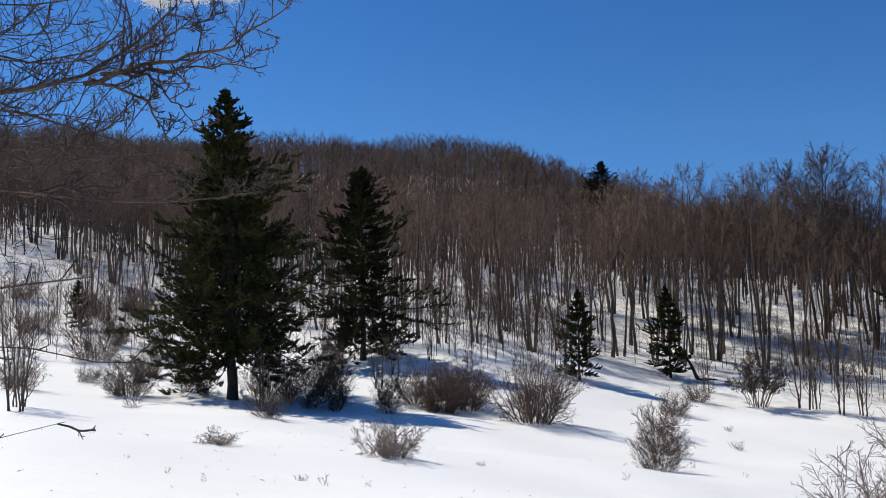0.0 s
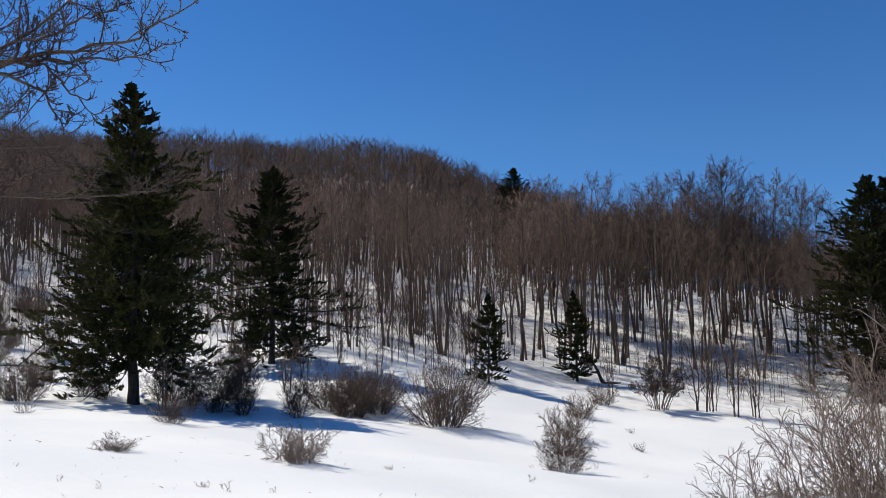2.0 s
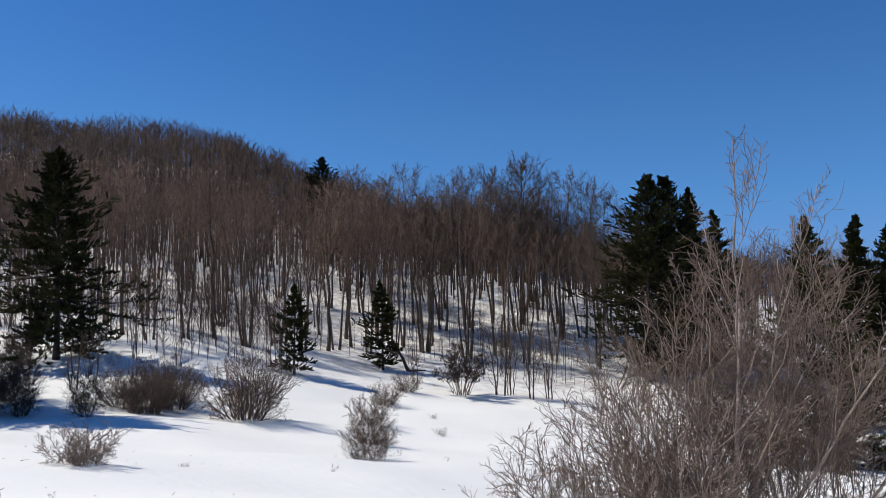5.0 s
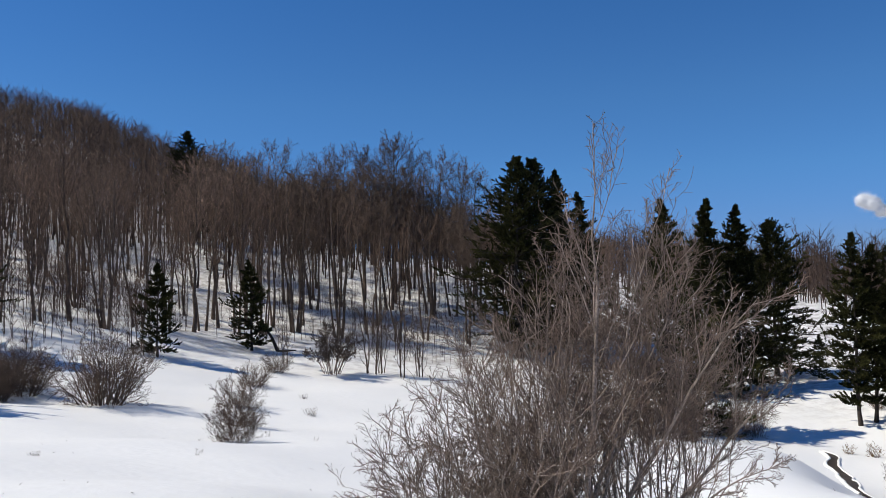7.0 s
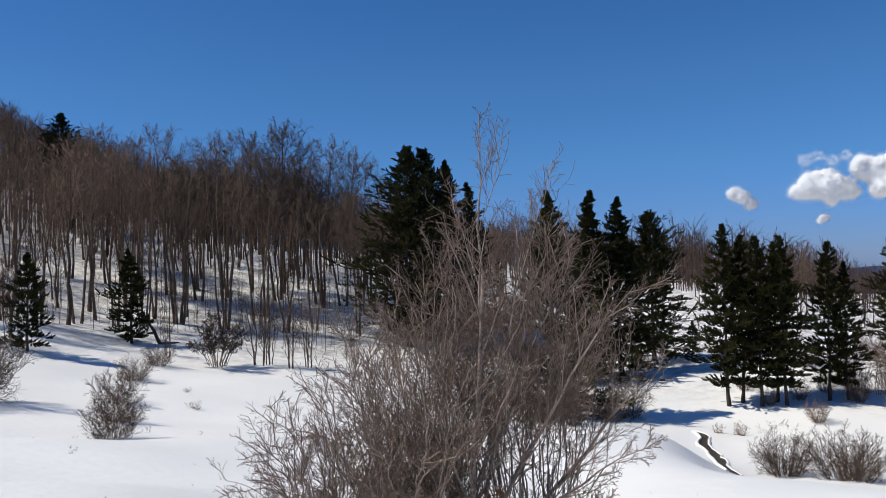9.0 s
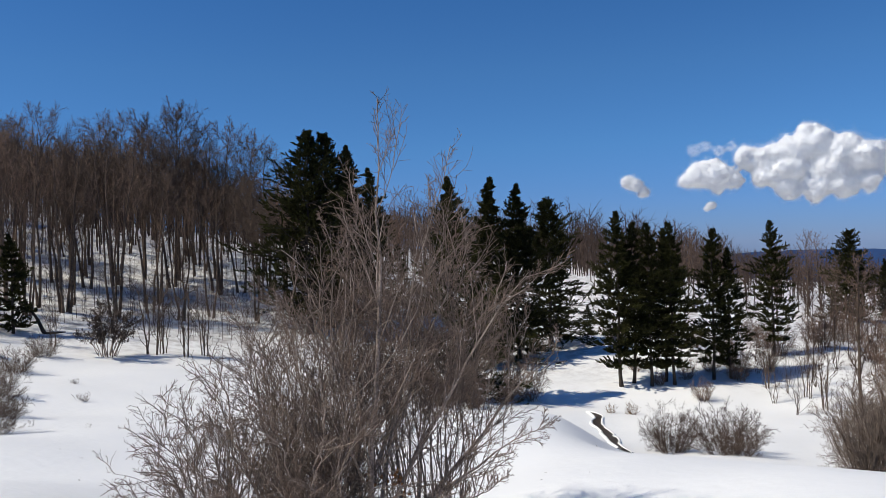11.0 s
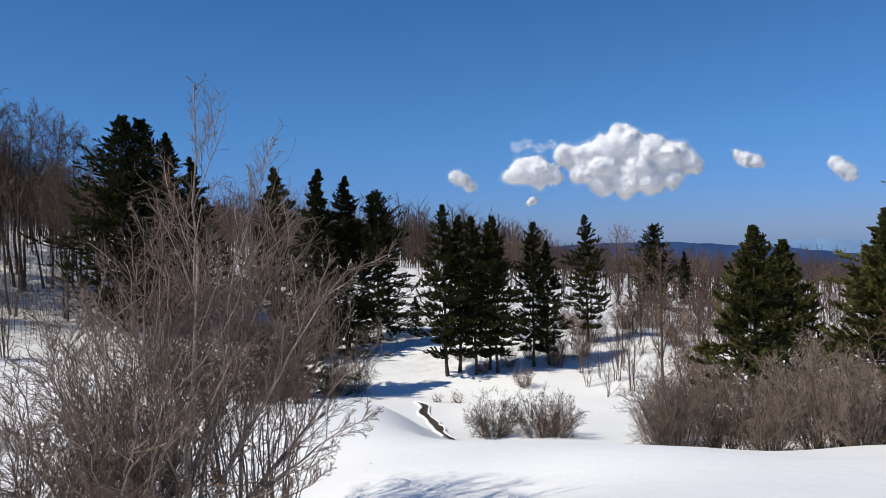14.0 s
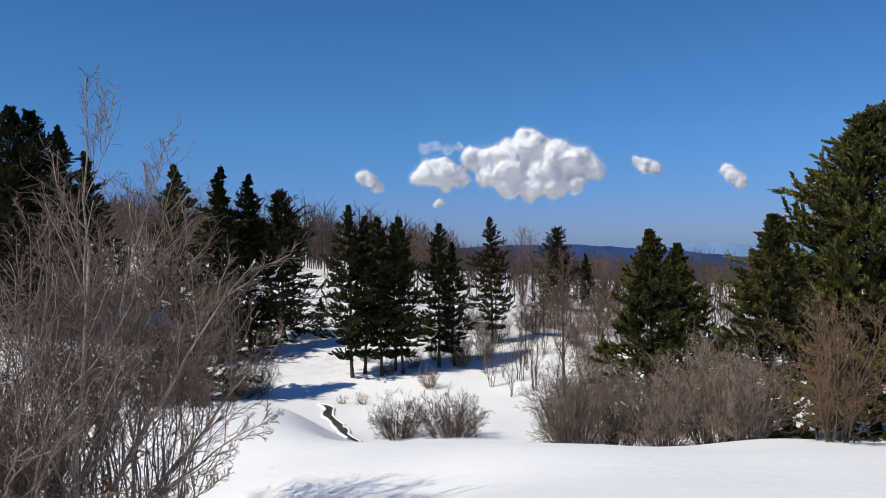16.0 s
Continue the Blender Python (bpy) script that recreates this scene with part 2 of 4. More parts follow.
def spikes(shape, A, B, r):
    """Three-sided pointed twigs from A to B (M, 3)."""
    M = len(A)
    d = unit(B - A)
    ref = np.where(np.abs(d[:, 2:]) < 0.8, np.array([0, 0, 1.0]), np.array([1.0, 0, 0]))
    a = unit(np.cross(d, ref))
    b = np.cross(d, a)
    r = np.broadcast_to(np.asarray(r, float), (M,))[:, None]
    v = np.stack([A + a * r, A - a * r * 0.5 + b * r * 0.87, A - a * r * 0.5 - b * r * 0.87, B], 1)
    i = np.arange(M)[:, None] * 4
    tris = np.concatenate([i + np.array([0, 1, 3]), i + np.array([1, 2, 3]), i + np.array([2, 0, 3])])
    shape.add(v, None, tris)


def along(P, t):
    """Point, direction on polylines P (M, k, 3) at t (M, n) in 0..1."""
    k = P.shape[1]
    s = np.clip(t * (k - 1), 0, k - 1.001)
    i = s.astype(int)
    u = (s - i)[..., None]
    m = np.arange(len(P))[:, None]
    a, b = P[m, i], P[m, i + 1]
    return a + (b - a) * u, unit(b - a), i, u[..., 0]


def grow(P, R, n, rng, span=(0.3, 1.0), spread=(30, 60), length=(0.3, 0.6), k=4, lift=0.15, wobble=0.15, thin=0.55, tip=0.3, fall=0.5, least=0.002):
    """Side shoots on the polylines P: n on each. Gives their polylines and radii."""
    M = len(P)
    size = np.linalg.norm(np.diff(P, axis=1), axis=2).sum(1)
    t = (np.arange(n) + rng.uniform(0, 1, (M, n))) / n * (span[1] - span[0]) + span[0]
    p, d, i, u = along(P, t)
    m = np.arange(M)[:, None]
    r = (R[m, i] * (1 - u) + R[m, i + 1] * u) * thin
    a = np.radians(rng.uniform(*spread, (M, n)))[..., None]
    w = unit(np.cos(a) * d + np.sin(a) * sideways(d, rng) + np.array([0, 0, lift]))
    L = size[:, None] * rng.uniform(*length, (M, n)) * (1 - fall * (t - span[0]) / max(span[1] - span[0], 1e-6))
    p, w, r, L = p.reshape(-1, 3), w.reshape(-1, 3), r.reshape(-1), L.reshape(-1)
    pts = [p]
    for _ in range(k - 1):
        p = p + w * (L / (k - 1))[:, None]
        pts.append(p)
        w = unit(w + rng.normal(size=w.shape) * wobble + np.array([0, 0, lift * 0.5]))
    rad = np.maximum(r[:, None] * np.linspace(1, tip, k), least)
    return np.stack(pts, 1), rad


def stem(rng, base, top, k=8, wobble=0.15):
    """One bending polyline from base to top."""
    s = np.linspace(0, 1, k)[:, None]
    line = np.array(base) * (1 - s) + np.array(top) * s
    bend = np.cumsum(rng.normal(size=(k, 3)) * wobble, 0)
    bend -= bend[0] * (1 - s) + bend[-1] * s
    bend[:, 2] *= 0.2
    return line + bend


def part(name, mesh, parent, label=""):
    ob = new(name, mesh)
    ob.parent = parent
    return tagged(ob, label) if label else ob


def thing(name, label, category, group="", kind=""):
    e = new(name)
    e.empty_display_size = 0.2
    return tagged(e, label, category, group, kind)


def put(ob, x, y, turn=0.0, size=1.0, sink=0.05, tall=1.0):
    """Stand a thing on the snow."""
    m = Matrix.Translation((x, y, float(ground(x, y)) - sink)) @ Matrix.Rotation(radians(turn), 4, "Z") @ Matrix.Diagonal((size, size, size * tall, 1))
    ob.matrix_basis = m
    return ob


def again(ob, x, y, turn=0.0, size=1.0, sink=0.05, tall=1.0, label=""):
    """A copy of a thing, stood elsewhere on the snow."""
    c = copy_thing(ob, Matrix())
    put(c, x, y, turn, size, sink, tall)
    return tagged(c, label) if label else c


# ---- ground: one sheet of snow to the horizon ----
def build_ground():
    az = np.concatenate([np.arange(-42, 102, 0.5), np.arange(102, 318, 4.0)])
    d = np.concatenate([[0.0], np.geomspace(0.8, 400, 190), np.geomspace(430, 4900, 25)])
    A, D = np.meshgrid(np.radians(az), d, indexing="ij")
    x, y = D * np.sin(A), D * np.cos(A)
    z = ground(x, y)
    n, k = x.shape
    i = np.arange(n * k).reshape(n, k)
    j = np.roll(i, -1, 0)
    quads = np.stack([i[:, :-1], i[:, 1:], j[:, 1:], j[:, :-1]], -1).reshape(-1, 4)[:, ::-1]
    s = Shape()
    s.add(np.stack([x, y, z], -1), quads)
    tagged(new("ground", s.mesh("ground", SNOW)), "rolling meadow under bright crusted spring snow", "ground", kind="structure")


build_ground()


# ---- beech woods ----
def beech(seed, height, stems=1, crown=0.34, red=True, clear=0.26, twigs=6, limbs=22, forks=7, fat=0.015):
    """A bare beech: slender stems that run up into the crown, steep limbs under a domed outline, a haze of twigs."""
    rng = np.random.default_rng(seed)
    tree = thing("beech_tree", "leafless grey beech with brown twigs in snow", "tree", "beech wood")
    fine = Shape()
    trunks, radii = [], []
    for i in range(stems):
        a = i * 6.2832 / stems + rng.uniform(-0.6, 0.6) if stems > 1 else 0
        out = (0.12 * height * rng.uniform(0.4, 1.3)) if stems > 1 else 0.02 * height
        h = height * 0.90 * (1 if i == 0 else rng.uniform(0.76, 0.98))
        base = (0.3 * math.cos(a), 0.3 * math.sin(a), -0.3) if stems > 1 else (0, 0, -0.3)
        trunks.append(stem(rng, base, (out * math.cos(a), out * math.sin(a), h), 9, 0.008 * height))
        r0 = 0.0088 * height * (1 if stems == 1 else 0.72) * rng.uniform(0.85, 1.15)
        radii.append(r0 * np.linspace(1, 0.0, 9) ** 0.75 + 0.012)
    T, R = np.array(trunks), np.array(radii)
    R[:, 0] *= 1.35
    n1 = limbs if stems == 1 else max(8, limbs * 2 // (stems + 1))
    # low limbs sweep out and up, high ones fan to a domed outline
    t = (np.arange(n1) + rng.uniform(0, 1, (stems, n1))) / n1
    t = clear + (0.97 - clear) * t ** 0.9
    p, _, k, f = along(T, t)
    top = T[:, -1:, 2] / 0.90
    full = crown * 0.58 * height * (1 if stems == 1 else 0.8)
    girth = np.interp(t, (clear, 0.5, 0.7, 0.97), (0.45, 0.85, 1.0, 0.45))
    wide = full * girth * np.sqrt(rng.uniform(0.12, 1, t.shape))
    dome = top * (0.64 + 0.36 * np.sqrt(np.clip(1 - (wide / full) ** 2, 0, 1)))
    zt = np.minimum(p[..., 2] + 0.03 * top + wide * rng.uniform(1.1, 2.4, t.shape), dome * rng.uniform(0.95, 1.0, t.shape))
    zt = np.maximum(zt, p[..., 2] + 0.2 * wide)
    swing = rng.uniform(0, 6.28) + np.arange(n1) * 2.4 + rng.normal(0, 0.3, t.shape)
    tip = np.stack([p[..., 0] + wide * np.cos(swing), p[..., 1] + wide * np.sin(swing), zt], -1)
    bend = p + (tip - p) * np.array([0.62, 0.62, 0.36])
    w = np.linspace(0, 1, 6)[:, None]
    B = (p[..., None, :] * (1 - w) ** 2 + bend[..., None, :] * 2 * w * (1 - w) + tip[..., None, :] * w * w).reshape(-1, 6, 3)
    B = B + rng.normal(size=B.shape) * 0.006 * height * w
    RB = np.maximum((np.take_along_axis(R, k, 1) * 0.5).reshape(-1, 1) * np.linspace(1, 0.25, 6), 0.013)
    for i in range(stems):
        wood = Shape()
        tubes(wood, T[i:i + 1], R[i:i + 1], 6)
        tubes(wood, B[i * n1:(i + 1) * n1], RB[i * n1:(i + 1) * n1], 3)
        part("trunk", wood.mesh("trunk", BARK), tree)
    C, RC = grow(B, RB, forks, rng, (0.2, 1.0), (22, 60), (0.22, 0.44), 3, 0.08, 0.08, 0.6, 0.4, 0.45, 0.009)
    mid = np.array([*T[:, -1, :2].mean(0), 0.60 * T[0, -1, 2] / 0.90])
    bulk = np.array([1, 1, 0]) * (full * 1.12 + np.linalg.norm(T[:, -1, :2] - mid[:2], axis=1).mean()) + np.array([0, 0, 0.40 * T[0, -1, 2] / 0.90])

    def within(lines):
        """Shorten shoots (M, k, 3) that would break the rounded outline of the crown."""
        q, v = (lines[:, 0] - mid) / bulk, (lines[:, -1] - lines[:, 0]) / bulk
        a, b, c = (v * v).sum(1), (q * v).sum(1), (q * q).sum(1) - 1
        k = (-b + np.sqrt(np.maximum(b * b - a * c, 0))) / np.maximum(a, 1e-9)
        k = np.where((c < 0) & (lines[:, 0, 2] > 0.8 * mid[2]), np.clip(k * rng.uniform(0.8, 1.0, len(k)), 0.1, 1), np.where(c < 0, 1, 0.35))
        return lines[:, :1] + (lines - lines[:, :1]) * k[:, None, None]

    C = within(C)
    tubes(fine, C, RC, 3)
    for src, rad, n, ln in ((C, RC, twigs, (0.35, 0.75)), (B, RB, 6, (0.08, 0.2)), (T, R, 20, (0.03, 0.08))):
        D, RD = grow(src, rad, n, rng, (0.1, 1.0), (25, 70), ln, 2, 0.06, 0.1, 0.6, 0.3, 0.3, 0.009)
        D = within(D)
        spikes(fine, D[:, 0], D[:, 1], np.clip(RD[:, 0], fat * 0.85, fat * 1.25))
    part("crown", fine.mesh("crown", TWIG_RED if red else TWIG), tree)
    return tree


BEECHES = []


def build_woods():
    rng = np.random.default_rng(5)
    kinds = [beech(11, 15, 1, 0.32, True, 0.36, 9, 22, 7, 0.0115), beech(12, 16, 1, 0.26, True, 0.42, 9, 22, 7, 0.0115), beech(13, 15, 2, 0.29, True, 0.36, 7, 22, 7, 0.0115),
             beech(14, 15, 5, 0.29, True, 0.34, 6, 22, 5, 0.0115), beech(15, 14, 3, 0.28, True, 0.32, 7, 22, 6, 0.0115), beech(16, 17, 2, 0.46, False, 0.40, 11, 40, 13, 0.0115)]
    BEECHES.extend(kinds)
    used = [False] * len(kinds)
    spots = []

    tall = (15, 16, 15, 15, 14, 17)

    def stand(kind, x, y, size, named=False):
        turn = rng.uniform(0, 360)
        az, d = math.degrees(math.atan2(x, y)), math.hypot(x, y)
        crest = np.interp(az, (-28, -11, -1, 7, 10.2, 13.8, 15.8, 17.6, 19, 21.2, 22.9, 25.1, 27.6, 30.5, 34, 45), (11.6, 11.6, 11.6, 10.4, 8.6, 10.4, 9.7, 10.3, 9.5, 10.3, 9.9, 10.8, 9.7, 8.2, 6.8, 5.0))
        most = 1.65 + d * math.tan(radians(crest - (0 if named else rng.uniform(0.2, 3.4)))) - float(ground(x, y))
        size = max(0.45, min(size, most / tall[kind]))
        if used[kind]:
            again(kinds[kind], x, y, turn, size, 0.1)
        else:
            used[kind] = True
            put(kinds[kind], x, y, turn, size, 0.1)
        spots.append((x, y))

    # trees of the wood's edge, each one told apart
    for kind, x, y, size in ((0, -2.0, 61.5, 0.9), (3, -4.0, 58.5, 0.8), (2, -0.2, 58.8, 0.85), (4, 2.2, 60.5, 0.85), (3, 6.6, 62.0, 0.85), (4, -7.4, 60.5, 0.8), (2, -9.5, 63.0, 0.85), (4, 11.2, 65.0, 0.85), (2, 17.6, 69.0, 0.9), (3, 20.2, 70.0, 0.9), (3, -14.5, 66.0, 0.8), (2, -18.0, 70.0, 0.8), (1, 4.4, 63.5, 0.95), (2, 9.0, 64.0, 1.0), (1, 13.5, 66.5, 1.0), (3, 23.5, 71.5, 1.1), (3, 27.5, 71.0, 1.1), (2, 31.0, 72.0, 1.1),
                             (5, 39.0, 83.3, 1.3), (5, 31.6, 81.5, 1.3), (5, 26.0, 82.0, 1.25), (5, 20.8, 84.6, 1.25), (5, 41.2, 79.0, 1.2), (5, 43.8, 74.4, 1.1), (5, 35.5, 83.8, 1.25), (5, 28.5, 80.5, 1.2), (5, 23.4, 82.5, 1.2), (5, 43.5, 78.0, 1.15), (5, 17.6, 86.0, 1.2), (5, 36.8, 80.0, 1.2), (3, 21.2, 78.5, 1.1), (2, 14.4, 67.4, 0.95), (3, -35.7, 79.6, 0.9), (4, -32.0, 78.8, 0.9), (2, 36.0, 70.0, 1.0), (0, 41.0, 78.0, 1.1), (3, -39.5, 84.0, 0.9),
                             (4, -30.0, 70.0, 0.62), (4, -25.0, 68.0, 0.6), (3, -31.6, 78.4, 0.8), (2, -28.5, 79.0, 0.75), (4, -29.3, 84.4, 0.8), (2, -40.6, 86.7, 0.8), (3, -45.5, 90.2, 0.85), (4, -29.0, 91.7, 0.85), (2, -26.0, 86.0, 0.8)):
        stand(kind, x, y, size, True)
    tries = 0
    while len(spots) < 200 and tries < 20000:
        tries += 1
        az = rng.uniform(-31, 47)
        edge = np.interp(az, (-31, -24, -20, -16, -5, 4, 12, 20, 28, 36, 47), (106, 104, 92, 74, 62, 63, 68, 76, 76, 84, 92))
        d = edge + (108 - edge) * rng.uniform(0, 1) ** 1.1
        x, y = d * math.sin(radians(az)), d * math.cos(radians(az))
        if az > 15 and rng.uniform() < 0.5 or min((x - a) ** 2 + (y - b) ** 2 for a, b in spots) < 2.2 ** 2:
            continue
        stand(int(rng.choice(6, p=(0.18, 0.16, 0.24, 0.20, 0.14, 0.08))), x, y, rng.uniform(0.78, 1.1) * (0.9 if az > 36 or az < -20 else 1.16 if 11 < az < 33 else 1))


build_woods()


def far_wood(name, label, n, az_span, d_span, seed, tall=(10, 15), low=0.28, fork=4, thick=1.0, girth=0.007, crown=0.24, limbs=10):
    """A distant wood nobody could count: bare trunks under domed fans of twigs, one mesh."""
    rng = np.random.default_rng(seed)
    az = np.radians(rng.uniform(*az_span, n))
    d = np.sqrt(rng.uniform(d_span[0] ** 2, d_span[1] ** 2, n))
    x, y = d * np.sin(az), d * np.cos(az)
    z = ground(x, y) - 0.2
    h = rng.uniform(*tall, n) * (0.92 + 0.12 * np.sin(x * 0.09 + 2 * np.sin(y * 0.05)) + 0.08 * np.sin(y * 0.13 + x * 0.21))
    base = np.stack([x, y, z], -1)
    lean = np.stack([rng.normal(0, 0.03, n) * h, rng.normal(0, 0.03, n) * h, h], -1)
    P = base[:, None] + lean[:, None] * np.linspace(0, 0.9, 3)[:, None]
    R = np.outer(girth * h, (1, 0.6, 0.15)) + 0.02 * thick
    s = Shape()
    tubes(s, P, R, 3)
    t = low + (0.95 - low) * (np.arange(limbs) + rng.uniform(0, 1, (n, limbs))) / limbs
    p, _, _, _ = along(P, t)
    full = crown * h[:, None] * rng.uniform(0.8, 1.2, (n, 1))
    wide = full * np.interp(t, (low, 0.6, 0.95), (0.5, 1.0, 0.5)) * np.sqrt(rng.uniform(0.15, 1, t.shape))
    dome = h[:, None] * (0.62 + 0.38 * np.sqrt(np.clip(1 - (wide / full) ** 2, 0, 1)))
    rise = np.maximum(np.minimum(p[..., 2] - z[:, None] + wide * rng.uniform(1.0, 2.2, t.shape), dome), p[..., 2] - z[:, None] + 0.15 * wide)
    swing = rng.uniform(0, 6.28, (n, 1)) + np.arange(limbs) * 2.4 + rng.normal(0, 0.3, t.shape)
    tip = np.stack([p[..., 0] + wide * np.cos(swing), p[..., 1] + wide * np.sin(swing), z[:, None] + rise], -1)
    B = np.stack([p, tip], 2).reshape(-1, 2, 3)
    RB = np.full((len(B), 2), 0.03)
    spikes(s, B[:, 0], B[:, 1], 0.05 * thick)
    C, RC = grow(B, RB, fork, rng, (0.25, 0.95), (15, 55), (0.35, 0.75), 2, 0.25, 0.1, 0.5, 0.3, 0.3, 0.02)
    spikes(s, C[:, 0], C[:, 1], 0.04 * thick)
    tagged(new(name, s.mesh(name, TWIG_FAR)), label, "forest", kind="stuff")


far_wood("inner_wood", "crowded bare beech stems deeper in the wood", 560, (-19, 17), (96, 124), 24, (9, 13), 0.28, 7, 0.55, 0.007)
far_wood("sparse_wood", "open bare beech stems deeper in the wood", 260, (17, 46), (98, 126), 30, (8, 12), 0.35, 9, 0.5, 0.008)
far_wood("hillside_forest", "dense leafless brown beech forest covering a hill", 2900, (-36, 24), (122, 300), 21, (10.3, 15.0), 0.25, 6, 1.1, 0.007, 0.28)
far_wood("valley_forest", "distant leafless brown wood beyond the valley", 1000, (24, 62), (124, 230), 22, (8, 12), 0.15)
far_wood("plain_forest", "low distant brown wood on falling land", 1700, (52, 104), (96, 260), 23, (5, 9), 0.05, 4, 0.9)
far_wood("valley_brush", "leafless brown brushwood filling the valley side", 420, (67, 104), (58, 100), 29, (2.2, 5.0), 0.06, 5, 0.5, 0.005)
far_wood("far_plain_forest", "far brown woods towards the mountains", 900, (50, 104), (250, 1100), 26, (6, 10), 0.05, 4, 2.2)
far_wood("slope_forest", "dark leafless forest above an open snow slope", 900, (-36, -14), (92, 170), 28, (8, 12), 0.22, 5, 0.7)
far_wood("edge_brush", "thin bare saplings along the wood's edge", 520, (-29, 9), (54, 80), 27, (1.5, 6), 0.15, 4, 0.36, 0.004)
far_wood("undergrowth", "thin bare saplings crowding the forest floor", 900, (-24, 30), (66, 108), 25, (1.5, 6.5), 0.12, 4, 0.25, 0.004, 0.22, 6)


# ---- pines ----
def pine(seed, height, width, clear=0.12, top=0.8, droop=0.2, tufts=3, blades=8, dense=1.0, stems=1, needle=0.34, green=None, ragged=0.5, thinned=0.18, girth=0.016, skirt=0.5):
    """A pine: tapered trunk, whorled limbs that turn up at the tips, brushes of needles."""
    rng = np.random.default_rng(seed)
    wood, leafy = Shape(), Shape()
    T = [stem(rng, (0, 0, -0.3), (0.02 * height, 0.01 * height, height), 12, 0.006 * height)]
    for i in range(1, stems):
        a = rng.uniform(0, 6.28)
        T.append(stem(rng, (0.3 * math.cos(a), 0.3 * math.sin(a), -0.3), (0.16 * height * math.cos(a), 0.16 * height * math.sin(a), height * rng.uniform(0.66, 0.8)), 12, 0.006 * height))
    T = np.array(T)
    R = np.repeat((girth * height * np.linspace(1, 0.03, 12) ** 0.9)[None], len(T), 0)
    R[:, 0] *= 1.3
    ring = 7
    whorls = int(height * 1.1 * dense / (1 if stems == 1 else 1.3))
    n = ring * whorls
    u = np.repeat((np.arange(whorls) + 0.5) / whorls, ring) + rng.normal(0, 0.16 / whorls, (len(T), n))
    u = (1 - (1 - np.clip(u, 0, 1)) ** 1.45) * 0.985
    t = clear + (1 - clear) * u
    p, d, i, f = along(T, t)
    a = np.tile(np.arange(ring) * 6.2832 / ring, whorls) + np.repeat(rng.uniform(0, 6, whorls), ring) + rng.normal(0, 0.35, t.shape)
    lump = 0.85 + np.repeat(rng.uniform(-0.16, 0.12, whorls), ring) + 0.18 * np.sin(a + 3) * np.sin(u * 9 + seed) + 0.14 * np.sin(2 * a + u * 14)
    prof = (1 - u) ** top * (skirt + (1 - skirt) * np.clip(u / 0.26, 0, 1)) * rng.uniform(1 - ragged, 1 + ragged * 0.6, t.shape) * lump
    L = np.maximum(width * prof, 0.04 + 0.6 * (1 - u))
    L = np.where(rng.uniform(0, 1, t.shape) < thinned, 0.3 * L, L)
    el = np.radians(-38 * droop + u ** 1.5 * (42 + 38 * droop) + rng.normal(0, 7, t.shape))
    w = np.stack([np.cos(a) * np.cos(el), np.sin(a) * np.cos(el), np.sin(el)], -1)
    p, w, L = p.reshape(-1, 3), w.reshape(-1, 3), L.reshape(-1)
    pts, q = [p], w.copy()
    for s in range(4):
        p = p + q * (L / 4)[:, None]
        pts.append(p)
        q = unit(q + np.array([0, 0, -0.12 * droop + 0.10 * s * (1 + droop)]) + rng.normal(size=q.shape) * 0.08)
    B = np.stack(pts, 1)
    RB = np.maximum(0.013 * L[:, None] * np.linspace(1, 0.25, 5), 0.006)
    tubes(wood, B, RB, 3)
    C, RC = grow(B, RB, 9, rng, (0.15, 1.0), (25, 62), (0.28, 0.5), 3, 0.10, 0.08, 0.6, 0.4, 0.5, 0.005)
    C[:, 1:, 2] = C[:, :1, 2] + 0.5 * (C[:, 1:, 2] - C[:, :1, 2]) + 0.10 * np.linalg.norm(C[:, 1:] - C[:, :1], axis=2)
    spikes(wood, C[:, 0], C[:, 2], RC[:, 0])
    # needle brushes along the outer wood
    for src, m in ((C, tufts), (B, 4), (T[:, -2:], 8)):
        tt = (np.arange(m) + rng.uniform(0.1, 1, (len(src), m))) / m * 0.7 + 0.3
        pp, dd, _, _ = along(src, tt)
        pp, dd = pp.reshape(-1, 1, 3), unit(dd.reshape(-1, 1, 3) + np.array([0, 0, 0.45]))
        side = sideways(np.repeat(dd, blades, 1), rng)
        sp = rng.uniform(0.35, 0.85, side.shape[:2])[..., None]
        bw = unit(np.cos(sp) * dd + np.sin(sp) * side)
        short = np.clip(0.30 + 2.0 * (1 - pp[:, :, 2:] / height), 0.30, 1)
        ln = rng.uniform(0.4, 0.62, sp.shape) * needle * short
        start = pp + dd * rng.uniform(-0.3, 0.95, sp.shape) * needle * short
        tip = start + bw * ln
        wide = sideways(bw, rng) * needle * 0.12
        V = np.stack([start - wide, start + wide, tip], 2).reshape(-1, 3)
        leafy.add(V, None, np.arange(len(V)).reshape(-1, 3))
    tree = thing("pine_tree", "dark green pine with upturned limbs standing in snow", "pine", "pines")
    for line, rad in zip(T, R):
        bole = Shape()
        tubes(bole, line[None], rad[None], 8)
        part("trunk", bole.mesh("trunk", PINE_BARK), tree)
    tagged(part("limb", wood.mesh("limb", PINE_BARK), tree), kind="stuff")
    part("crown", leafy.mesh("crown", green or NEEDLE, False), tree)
    return tree


